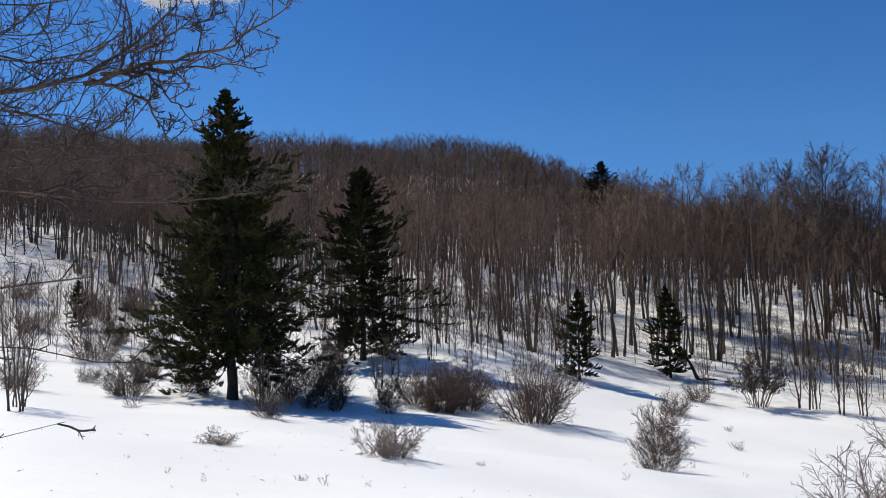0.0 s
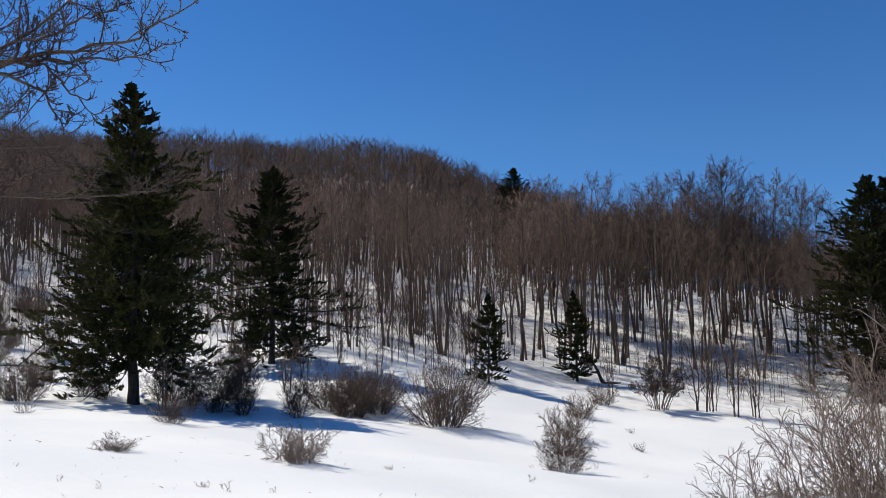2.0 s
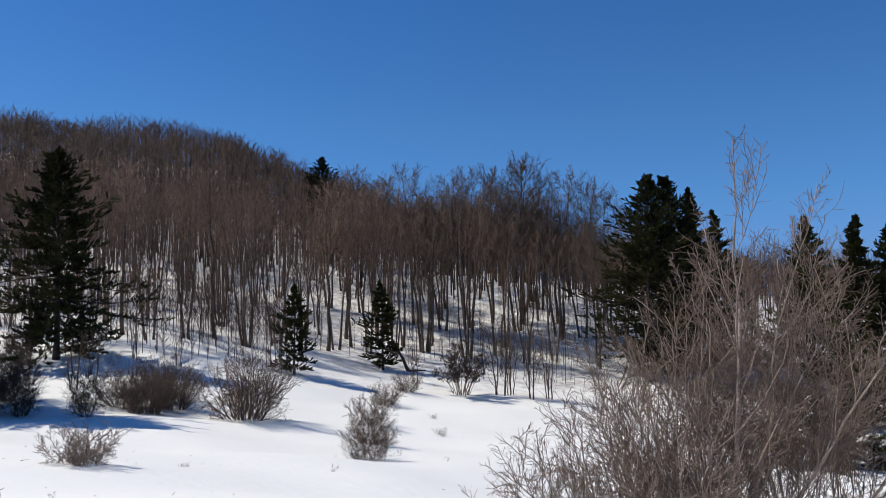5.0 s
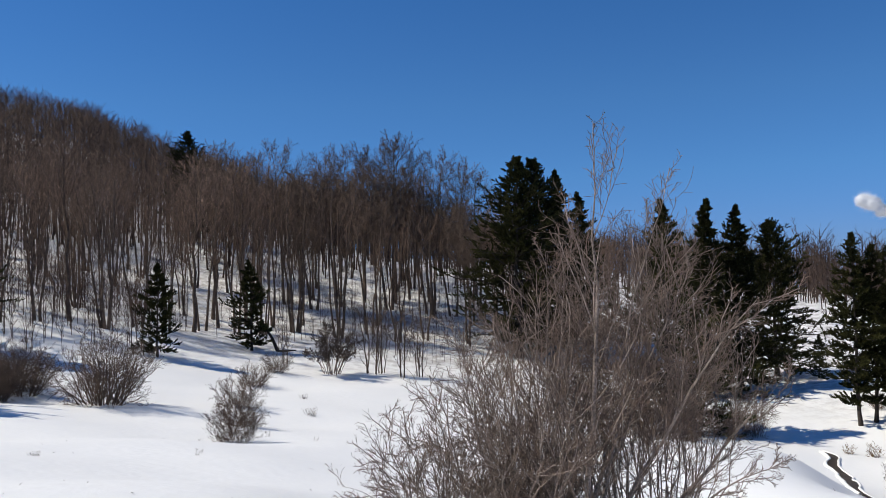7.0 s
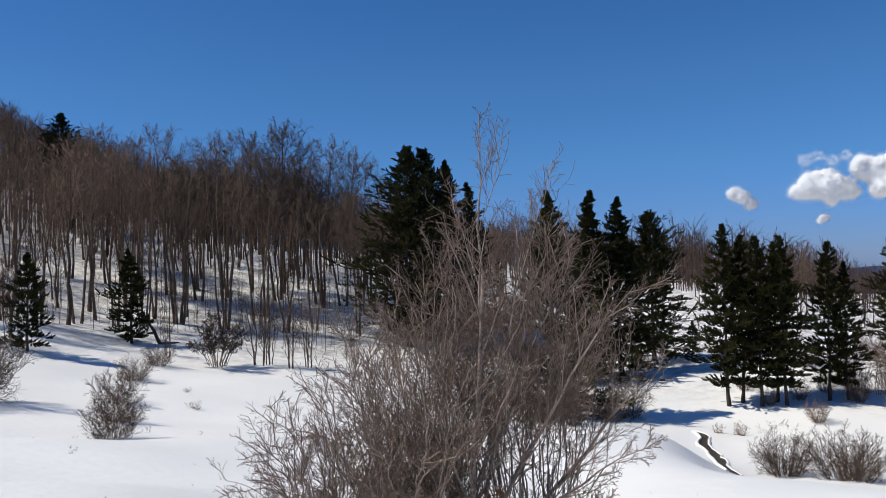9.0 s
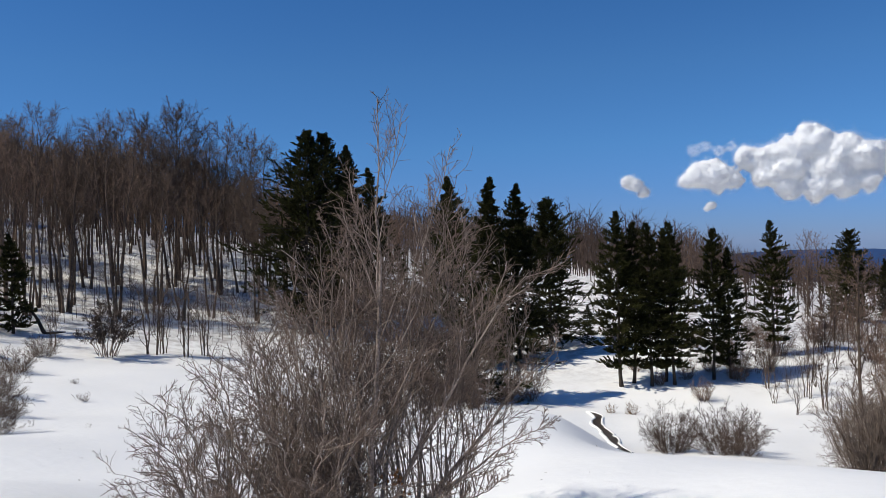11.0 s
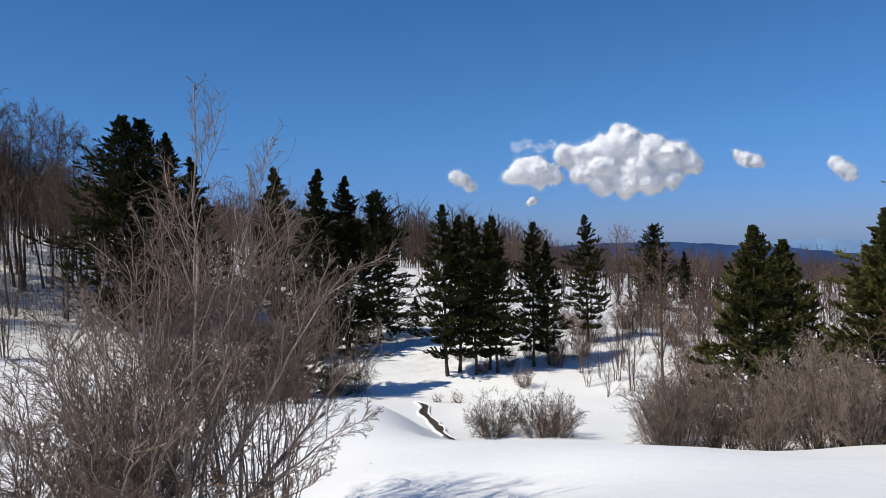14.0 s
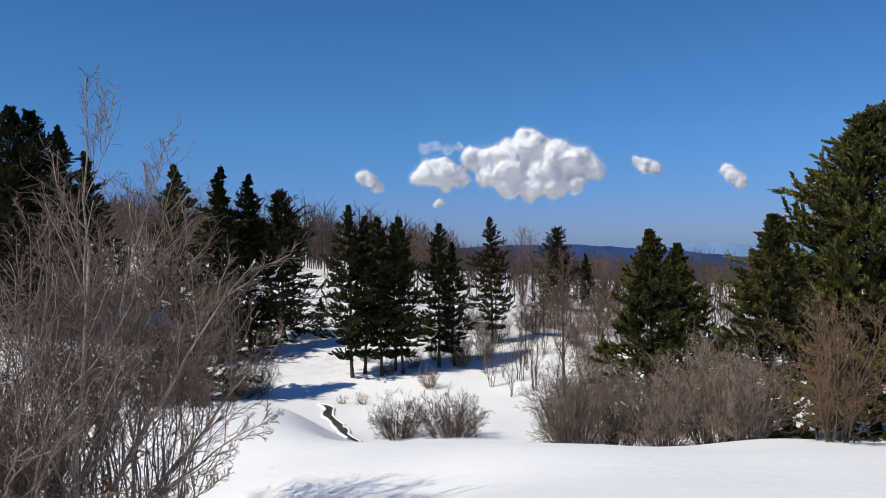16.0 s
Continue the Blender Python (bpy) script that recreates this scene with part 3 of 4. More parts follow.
def build_pines():
    big = pine(31, 14.9, 6.4, 0.18, 0.90, 0.7, 5, 10, 2.3, 2, 0.34, None, 0.55, 0.12, 0.016, 0.35)
    put(tagged(big, "tall dark pine with drooping lower limbs and a second stem"), -10.1, 38.9, 200)
    wide = pine(32, 12.3, 5.2, 0.10, 0.62, 0.6, 5, 10, 2.4, 1, 0.33, None, 0.5, 0.15)
    put(tagged(wide, "dark ragged pine at the edge of the beech wood"), -5.3, 52.7, 60)
    young = pine(33, 6.0, 2.5, 0.10, 0.95, 0.35, 4, 10, 2.7, 1, 0.22)
    put(tagged(young, "young pine with bare lower trunk on a snow bank"), 8.8, 54.3, 10)
    again(young, 16.8, 61.6, 120, 1.16, label="young conical pine before the beech wood")
    again(young, -27.1, 60.6, 210, 0.62, label="small pine on a snowy slope")
    again(young, 55.1, 41.5, 300, 0.57, label="small pine beside a shaded snow track")
    round_top = pine(34, 18.5, 7.8, 0.10, 0.72, 0.25, 5, 11, 1.6, 1, 0.40, None, 0.5, 0.1)
    put(tagged(round_top, "broad dark pine with a rounded bushy top"), 41.7, 62.4, 0)
    slim = pine(35, 14.0, 4.4, 0.06, 0.9, 0.4, 5, 9, 2.1, 1, 0.34, None, 0.6, 0.10, 0.016, 0.85)
    tall = pine(36, 12.5, 3.1, 0.13, 0.70, 0.35, 5, 9, 1.65, 1, 0.30, None, 0.6, 0.2, 0.011, 0.25)

    def plant(src, h0, az, d, el, turn, label="", fresh=False):
        """Stand a pine by its bearing and distance, tall enough to top out at that slope from the eye."""
        x, y = d * math.sin(radians(az)), d * math.cos(radians(az))
        size = (1.68 + d * math.tan(radians(el)) - float(ground(x, y))) / h0
        ob = put(src, x, y, turn, size) if fresh else again(src, x, y, turn, size)
        if label:
            tagged(ob, label)

    plant(slim, 14, 48.4, 64, 4.5, 15, "dark layered pine over a shaded snow track", True)
    plant(slim, 14, 43.5, 50, 5.1, 220)
    plant(slim, 14, 46.3, 62, 5.0, 310)
    plant(wide, 12.3, 50.5, 70, 3.2, 30, "dark pine with flat layered boughs to the snow")
    plant(tall, 12.5, 55.3, 55.0, 2.3, 40, "slender pine with bare lower trunk in a valley clump", True)
    for az, d, el, turn in ((56.1, 55.8, 1.5, 250), (57.3, 55.2, 1.4, 140), (58.2, 56.4, 1.0, 200), (58.8, 55.6, 1.4, 100), (61.3, 57.0, 0.9, 300), (62.4, 57.6, -0.4, 20), (65.0, 64.0, 1.3, 160)):
        plant(tall, 12.5, az, d, el, turn)
    for src, h0, x, y, h, turn in ((round_top, 18.5, 44.6, 63.2, 18.2, 140), (slim, 14, 47.9, 64.2, 17.4, 80), (slim, 14, 51.9, 66.1, 14.9, 150),
                                   (wide, 12.3, 89.2, 33.5, 9.6, 250), (slim, 14, 99.8, 33.5, 6.8, 130), (young, 6, 100.5, 31.4, 4.4, 10), (young, 6, 105.8, 31.1, 3.6, 90),
                                   (round_top, 18.5, 21.8, 109.9, 14.6, 45)):
        again(src, x, y, turn, h / h0)
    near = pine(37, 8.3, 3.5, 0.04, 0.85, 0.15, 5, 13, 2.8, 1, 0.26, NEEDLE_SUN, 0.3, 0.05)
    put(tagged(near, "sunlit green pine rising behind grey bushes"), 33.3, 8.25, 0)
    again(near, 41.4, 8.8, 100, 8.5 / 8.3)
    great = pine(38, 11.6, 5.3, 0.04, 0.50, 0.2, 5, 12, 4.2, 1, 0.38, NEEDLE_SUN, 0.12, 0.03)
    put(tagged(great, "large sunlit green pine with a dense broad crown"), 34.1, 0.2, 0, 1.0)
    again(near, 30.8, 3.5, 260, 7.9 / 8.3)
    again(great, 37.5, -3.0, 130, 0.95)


build_pines()


# ---- bushes ----
def bush(seed, height, width, stems=16, twig=TWIG, n1=6, n2=4, n3=3, low=0.35, name="bush", label="leafless brown bush in the snow", r=0.016, fat=0.006, wob=0.18):
    rng = np.random.default_rng(seed)
    wood, fine = Shape(), Shape()
    T, R = [], []
    for i in range(stems):
        a = rng.uniform(0, 6.28)
        s = rng.uniform(0.1, 1) ** 0.7
        h = height * rng.uniform(0.7, 1.0) * math.sqrt(1 - 1.5 * low * s * s)
        T.append(stem(rng, (0.12 * width * s * math.cos(a), 0.12 * width * s * math.sin(a), -0.15), (width * 0.42 * s * math.cos(a), width * 0.42 * s * math.sin(a), h), 6, 0.03 * height))
        R.append(r * height / 2.4 * rng.uniform(0.7, 1.3) * np.linspace(1, 0.25, 6))
    T, R = np.array(T), np.array(R)
    tubes(wood, T, R, 4)
    B, RB = grow(T, R, n1, rng, (0.05, 1.0), (22, 60), (0.25, 0.5), 5, 0.06, wob, 0.65, 0.4, 0.5, 0.0055)
    tubes(fine, B, RB, 3)
    C, RC = grow(B, RB, n2, rng, (0.15, 1.0), (25, 68), (0.35, 0.7), 3 if fat > 0.005 else 4, 0.08, wob, 0.65, 0.4, 0.4, fat * 0.75)
    if fat < 0.005:
        tubes(fine, C, RC, 3)
    else:
        spikes(fine, C[:, 0], C[:, 2], RC[:, 0])
    if n3:
        D, RD = grow(C, RC, n3, rng, (0.15, 1.0), (20, 60), (0.35, 0.8), 2, 0.08, 0.1, 0.7, 0.3, 0.3, 0.003)
        spikes(fine, D[:, 0], D[:, 1], np.maximum(RD[:, 0], fat))
    ob = thing(name, label, "bush" if stems > 12 else "tree", "bushes" if stems > 12 else "saplings")
    if stems > 12:
        tagged(part("branchwork", wood.mesh("branchwork", BARK), ob), kind="stuff")
    else:
        for i in range(stems):
            one = Shape()
            tubes(one, T[i:i + 1], R[i:i + 1], 5)
            part("stem", one.mesh("stem", BARK), ob)
    part("crown", fine.mesh("crown", twig), ob)
    return ob


def dome_bush(seed, height, width, stems, twig, label, n1=10, n2=7, n3=4, r=0.020, fat=0.0034, bare=0.15, splay=0.9, shoot=(0.16, 0.36)):
    """A dense domed shrub: crooked stems fanned to a rounded outline, twigs crossing every way."""
    rng = np.random.default_rng(seed)
    a = rng.uniform(0, 6.28, stems)
    s = np.sqrt(rng.uniform(0.0, splay, stems))
    reach = rng.uniform(0.66, 0.92, stems)
    tip = np.stack([0.5 * width * s * np.cos(a), 0.5 * width * s * np.sin(a), height * np.sqrt(np.clip(1.04 - s * s, 0.03, 1))], -1) * reach[:, None]
    base = np.stack([0.09 * width * s * np.cos(a), 0.09 * width * s * np.sin(a), np.full(stems, -0.2)], -1)
    T = np.array([stem(rng, p, q, 11, 0.014 * height) for p, q in zip(base, tip)])
    arch = np.sin(np.linspace(0, 1, 11) * np.pi)
    T[:, :, 2] += arch * (0.10 * width * s)[:, None]
    R = np.outer(r * rng.uniform(0.6, 1.3, stems), np.linspace(1, 0.22, 11))
    wood, fine = Shape(), Shape()
    tubes(wood, T, R, 5)
    B, RB = grow(T, R, n1, rng, (bare, 1.0), (24, 64), shoot, 8, 0.08, 0.13, 0.62, 0.35, 0.35, 0.0050)
    tubes(wood, B, RB, 4)
    C, RC = grow(B, RB, n2, rng, (0.12, 1.0), (25, 65), (0.28, 0.6), 5, 0.08, 0.14, 0.65, 0.45, 0.3, fat)
    tubes(fine, C, RC, 3)
    D, RD = grow(C, RC, n3, rng, (0.12, 1.0), (25, 70), (0.35, 0.75), 3, 0.08, 0.15, 0.75, 0.5, 0.3, fat * 0.8)
    tubes(fine, D, RD, 3)
    ob = thing("bush", label, "bush", "bushes")
    tagged(part("branchwork", wood.mesh("branchwork", BARK_PALE), ob), kind="stuff")
    part("crown", fine.mesh("crown", twig), ob)
    return ob


def build_bushes():
    rng = np.random.default_rng(9)
    brown = bush(41, 2.7, 4.2, 46, TWIG, 8, 5, 4, low=0.5, fat=0.0065, wob=0.26)
    put(tagged(brown, "round dense leafless brown bush on open snow"), 4.0, 37.9, 0, 1.32)
    loose = bush(42, 1.4, 2.9, 34, TWIG, 8, 5, 3, r=0.012, fat=0.005, label="loose grey-brown bush on open snow")
    put(loose, 7.4, 29.2, 0)
    low = bush(43, 0.8, 2.0, 36, TWIG_GREY, 8, 5, 3, r=0.010, fat=0.0035, label="low spreading grey bush half buried in snow")
    put(low, -1.3, 18.2, 0)
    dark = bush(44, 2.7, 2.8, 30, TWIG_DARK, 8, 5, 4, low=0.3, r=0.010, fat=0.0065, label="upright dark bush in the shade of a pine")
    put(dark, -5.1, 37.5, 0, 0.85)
    tuft = bush(45, 0.45, 0.9, 14, TWIG, 5, 3, 0, name="twig_tuft", label="small tuft of twigs poking through the snow")
    put(tuft, -6.2, 22.0, 0, 0.7)
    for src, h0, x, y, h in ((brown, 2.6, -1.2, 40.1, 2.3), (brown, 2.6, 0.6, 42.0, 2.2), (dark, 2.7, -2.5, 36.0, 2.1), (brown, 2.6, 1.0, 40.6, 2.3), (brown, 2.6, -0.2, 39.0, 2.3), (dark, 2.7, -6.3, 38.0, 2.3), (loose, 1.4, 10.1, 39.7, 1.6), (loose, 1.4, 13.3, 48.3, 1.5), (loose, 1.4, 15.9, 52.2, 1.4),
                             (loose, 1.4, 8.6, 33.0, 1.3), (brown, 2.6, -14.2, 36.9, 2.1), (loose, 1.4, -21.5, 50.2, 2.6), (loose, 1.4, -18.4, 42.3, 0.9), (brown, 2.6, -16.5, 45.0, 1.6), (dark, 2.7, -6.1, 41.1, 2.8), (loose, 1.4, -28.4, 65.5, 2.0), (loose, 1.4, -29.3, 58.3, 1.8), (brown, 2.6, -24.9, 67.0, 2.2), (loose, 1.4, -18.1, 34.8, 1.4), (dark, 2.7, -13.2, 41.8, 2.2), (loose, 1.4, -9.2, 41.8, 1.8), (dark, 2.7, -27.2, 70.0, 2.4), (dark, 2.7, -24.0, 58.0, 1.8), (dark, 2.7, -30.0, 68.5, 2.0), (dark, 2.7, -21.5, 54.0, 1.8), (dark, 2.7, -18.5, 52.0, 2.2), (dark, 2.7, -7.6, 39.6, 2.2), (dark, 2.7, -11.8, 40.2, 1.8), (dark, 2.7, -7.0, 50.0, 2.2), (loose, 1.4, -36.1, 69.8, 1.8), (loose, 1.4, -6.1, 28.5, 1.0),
                             (brown, 2.6, 30.7, 18.8, 2.0), (loose, 1.4, 30.5, 16.2, 2.0), (loose, 1.4, 30.0, 15.4, 1.5)):
        again(src, x, y, rng.uniform(0, 360), h / h0)
    for x, y, s in ((0.8, 20.0, 0.4), (14.8, 43.5, 0.8), (13.3, 38.0, 1.1), (-12.1, 31.8, 1.2), (-2.5, 14.2, 0.4), (9.6, 19.5, 0.7)):
        again(tuft, x, y, rng.uniform(0, 360), s)
    grey = bush(46, 2.9, 3.8, 40, TWIG_GREY, 8, 5, 4, low=0.3, fat=0.0065, label="dense grey leafless bush below the snow crest")
    put(grey, 25.8, 8.9, 0)
    for x, y, h in ((27.2, 7.8, 2.9), (27.1, 6.3, 2.8), (27.9, 4.8, 3.6), (27.1, 3.7, 2.9), (29.5, 10.5, 2.8)):
        again(grey, x, y, rng.uniform(0, 360), h / 2.9)
    ochre = bush(47, 4.2, 4.2, 12, TWIG_OCHRE, 12, 6, 4, low=0.15, name="beech_sapling", label="young beech with ochre twigs before a green pine")
    put(ochre, 25.4, 1.2, 0)
    sap = beech(48, 6.5, 4, 0.46, False, 0.15, 4, 22, 5)
    put(tagged(sap, "thin leafless saplings at the wood's edge", "sapling"), 23.1, 53.3, 0)
    for x, y, h in ((25.0, 52.3, 6.0), (26.6, 52.8, 5.4), (24.0, 53.6, 5.0), (17.9, 56.7, 3.0), (-12.4, 23.7, 3.8), (-12.9, 24.9, 3.2), (48.0, 19.4, 4.6), (49.5, 21.0, 4.0), (50.5, 24.0, 3.5), (-8.6, 38.0, 3.6), (-7.4, 38.6, 3.0), (-9.0, 41.0, 4.0), (-3.6, 44.0, 3.2), (-31.1, 65.6, 3.6), (-27.3, 66.1, 4.2), (-22.4, 60.3, 3.8), (-19.5, 57.9, 4.2), (-35.8, 71.2, 3.4), (-32.1, 72.9, 4.5), (-24.9, 77.2, 5.0), (-26.0, 54.0, 2.8), (-20.5, 66.0, 5.0), (-17.0, 60.0, 4.6), (-1.0, 52.5, 3.6), (-3.0, 49.0, 3.2), (1.5, 52.0, 3.0)):
        again(sap, x, y, rng.uniform(0, 360), h / 6.5)
    crab = dome_bush(49, 3.9, 5.4, 20, TWIG_DARK, "small umbrella-shaped leafless tree with dark trunk", 13, 7, 3, 0.035, 0.012, 0.3, 0.95, (0.16, 0.30))
    crab.name = "crab_tree"
    put(tagged(crab, "", "tree", "saplings"), 20.1, 53.2, 0)
    again(low, -4.9, 17.5, 40, 0.62, 0.05, 0.55, "flat grey twig tuft pressed into the snow")
    # a broken trunk leaning beside the young pine
    log = Shape()
    rr = np.random.default_rng(50)
    tubes(log, np.stack([stem(rr, (0, 0, -0.1), (-1.3, 0.3, 2.6), 8, 0.05), stem(rr, (-0.1, 0, 0.1), (1.2, -0.2, 0.12), 8, 0.03)]), np.outer((1, 0.8), np.linspace(0.16, 0.05, 8)), 7)
    put(tagged(new("broken_trunk", log.mesh("broken_trunk", PINE_BARK)), "dark broken trunk leaning over a snow bank", "log"), 19.0, 61.5, 0)


build_bushes()


# ---- valley: brush, saplings, stream ----
def build_valley():
    rng = np.random.default_rng(17)
    rods = bush(51, 4.0, 1.3, 3, TWIG, 8, 4, 2, low=0.1, name="sapling", label="thin bare sapling on the shaded valley bank", r=0.013)
    put(rods, 47.6, 22.2, 0)
    for x, y, h in ((45.6, 20.0, 3.6), (55.1, 23.3, 4.4), (53.5, 26.1, 4.0), (50.0, 22.4, 3.4), (52.0, 21.5, 4.2), (56.5, 22.0, 4.5), (58.0, 20.0, 4.0), (48.5, 18.0, 4.5), (61.0, 24.0, 4.0)):
        again(rods, x, y, rng.uniform(0, 360), h / 4.0)
    brush = bush(52, 1.8, 2.6, 24, TWIG_RED, 6, 4, 3, fat=0.008, label="brown leafless brush under the valley pines")
    put(brush, 45.2, 25.4, 0, 0.8)
    for x, y, h in ((46.9, 29.5, 1.2), (49.3, 28.9, 1.5), (51.8, 28.7, 1.7), (51.0, 26.0, 1.8), (49.1, 32.8, 1.2), (59.7, 20.8, 3.2), (67.0, 21.3, 3.4), (50.6, 16.8, 3.0), (63.0, 18.0, 3.4), (55.0, 17.5, 2.8),
                    (45.0, 13.5, 2.6), (41.0, 12.8, 2.6), (37.0, 12.8, 2.4), (70.0, 27.0, 2.5), (33.0, 33.0, 2.2), (34.5, 35.5, 2.4), (31.0, 34.0, 2.0), (36.9, 34.0, 1.8), (38.5, 33.4, 2.6), (37.6, 34.6, 2.4), (52.6, 27.0, 2.2), (54.5, 25.8, 2.0), (55.8, 29.5, 2.2), (58.5, 27.0, 2.4), (60.5, 29.0, 2.2), (62.5, 25.5, 2.6), (57.0, 33.0, 2.0), (64.0, 32.0, 2.4), (66.5, 27.5, 2.6), (54.0, 38.0, 2.0), (60.0, 36.5, 2.2)):
        again(brush, x, y, rng.uniform(0, 360), h / 1.8)
    red = beech(53, 9.9, 1, 0.24, True, 0.2, 5, 20)
    put(tagged(red, "tall slender reddish leafless tree above valley brush"), 47.6, 17.3, 0, 1, 0.1)
    for k, x, y, h in ((0, 78, 36, 8.5), (2, 84, 33, 8), (1, 90, 38, 9.5), (2, 95, 30, 8), (0, 88, 27, 7), (2, 72, 44, 9), (1, 80, 46, 9), (0, 98, 40, 10), (2, 92, 22, 7), (1, 74, 18, 6), (0, 66, 14, 5.5), (2, 60, 12, 5), (0, 84, 15, 7)):
        again(BEECHES[k], x, y, rng.uniform(0, 360), h / 15.0, 0.1, label="bare brown tree on the far side of the valley")
    sedge = bush(54, 0.5, 0.8, 16, TWIG_OCHRE, 5, 3, 0, name="grass_tuft", label="dry ochre grass clump by the stream")
    put(sedge, 40.3, 27.3, 0, 1.6)
    again(sedge, 39.6, 28.2, 70, 1.2)
    # the stream's dark cut between lips of snow
    line = np.array(((38.6, 28.3), (37.5, 26.9), (35.9, 25.3), (34.2, 23.9), (32.9, 22.7), (30.2, 20.4), (27.5, 18.2)))
    u = np.linspace(0, len(line) - 1, 60)
    x = np.interp(u, np.arange(len(line)), line[:, 0]) - 0.45 + 0.18 * np.sin(u * 3.1)
    y = np.interp(u, np.arange(len(line)), line[:, 1]) + 0.45 - 0.18 * np.sin(u * 2.3)
    way = unit(np.stack([np.gradient(x), np.gradient(y)], -1))
    side = np.stack([-way[:, 1], way[:, 0]], -1)
    half = (0.20 + 0.04 * np.sin(u * 4.7) + 0.02 * np.sin(u * 11)) * np.clip(u / 0.5, 0.15, 1)
    bed, rows = Shape(), []
    for k, z in ((-1.0, 0.05), (-0.5, 0.03), (0.5, 0.03), (1.0, 0.05)):
        px, py = x + side[:, 0] * half * k, y + side[:, 1] * half * k
        rows.append(np.stack([px, py, ground(px, py) + z], -1))
    V = np.stack(rows, 1)
    i = np.arange(V.shape[0] * 4).reshape(-1, 4)
    bed.add(V, np.stack([i[:-1, :-1], i[:-1, 1:], i[1:, 1:], i[1:, :-1]], -1).reshape(-1, 4))
    creek = tagged(new("stream", bed.mesh("stream", EARTH)), "narrow dark stream cut open in deep snow", "stream", kind="structure")
    for k in (-1, 1):
        lip = Shape()
        w = half + 0.07
        px, py = x + side[:, 0] * w * k, y + side[:, 1] * w * k
        r = 0.07 + 0.015 * np.sin(u * 5 + k)
        tubes(lip, np.stack([px, py, ground(px, py) + 0.02], -1)[None], r[None], 10)
        part("snow_lip", lip.mesh("snow_lip", SNOW), creek, "rounded snow edge of the stream")


build_valley()


# ---- crumbs of bark and broken twigs on the crust ----
def build_crumbs():
    rng = np.random.default_rng(33)
    n = 130
    az = np.radians(np.concatenate([rng.uniform(-30, 4, n // 2), rng.uniform(-30, 60, n - n // 2)]))
    d = rng.uniform(8, 26, n)
    x, y = d * np.sin(az), d * np.cos(az)
    a = rng.uniform(0, 6.28, n)
    ln = rng.uniform(0.02, 0.09, n) * rng.choice([1, 1, 1, 2.5], n)
    A = np.stack([x, y, ground(x, y) + 0.012], -1)
    x2, y2 = x + np.cos(a) * ln, y + np.sin(a) * ln
    B = np.stack([x2, y2, ground(x2, y2) + rng.uniform(0.01, 0.06, n)], -1)
    s = Shape()
    spikes(s, A, B, rng.uniform(0.004, 0.010, n))
    tagged(new("bark_litter", s.mesh("bark_litter", BARK)), "bark crumbs and broken twigs scattered over snow crust", "litter", kind="stuff")
    twig = bush(55, 0.35, 0.3, 3, TWIG, 3, 2, 0, low=0.2, name="twig", label="bare twig tip standing out of the snow", r=0.02)
    put(twig, -2.0, 13.4, 0, 0.8, 0.02)
    for px, py, k in ((-1.3, 13.6, 0.5), (-4.4, 13.0, 0.5), (4.6, 21.5, 0.9), (6.3, 26.5, 0.9), (5.9, 27.6, 0.7), (9.0, 30.5, 1.1), (10.4, 29.0, 0.8), (-5.6, 14.5, 0.4), (-3.6, 12.2, 0.4)):
        again(twig, px, py, rng.uniform(0, 360), k, 0.02)


build_crumbs()


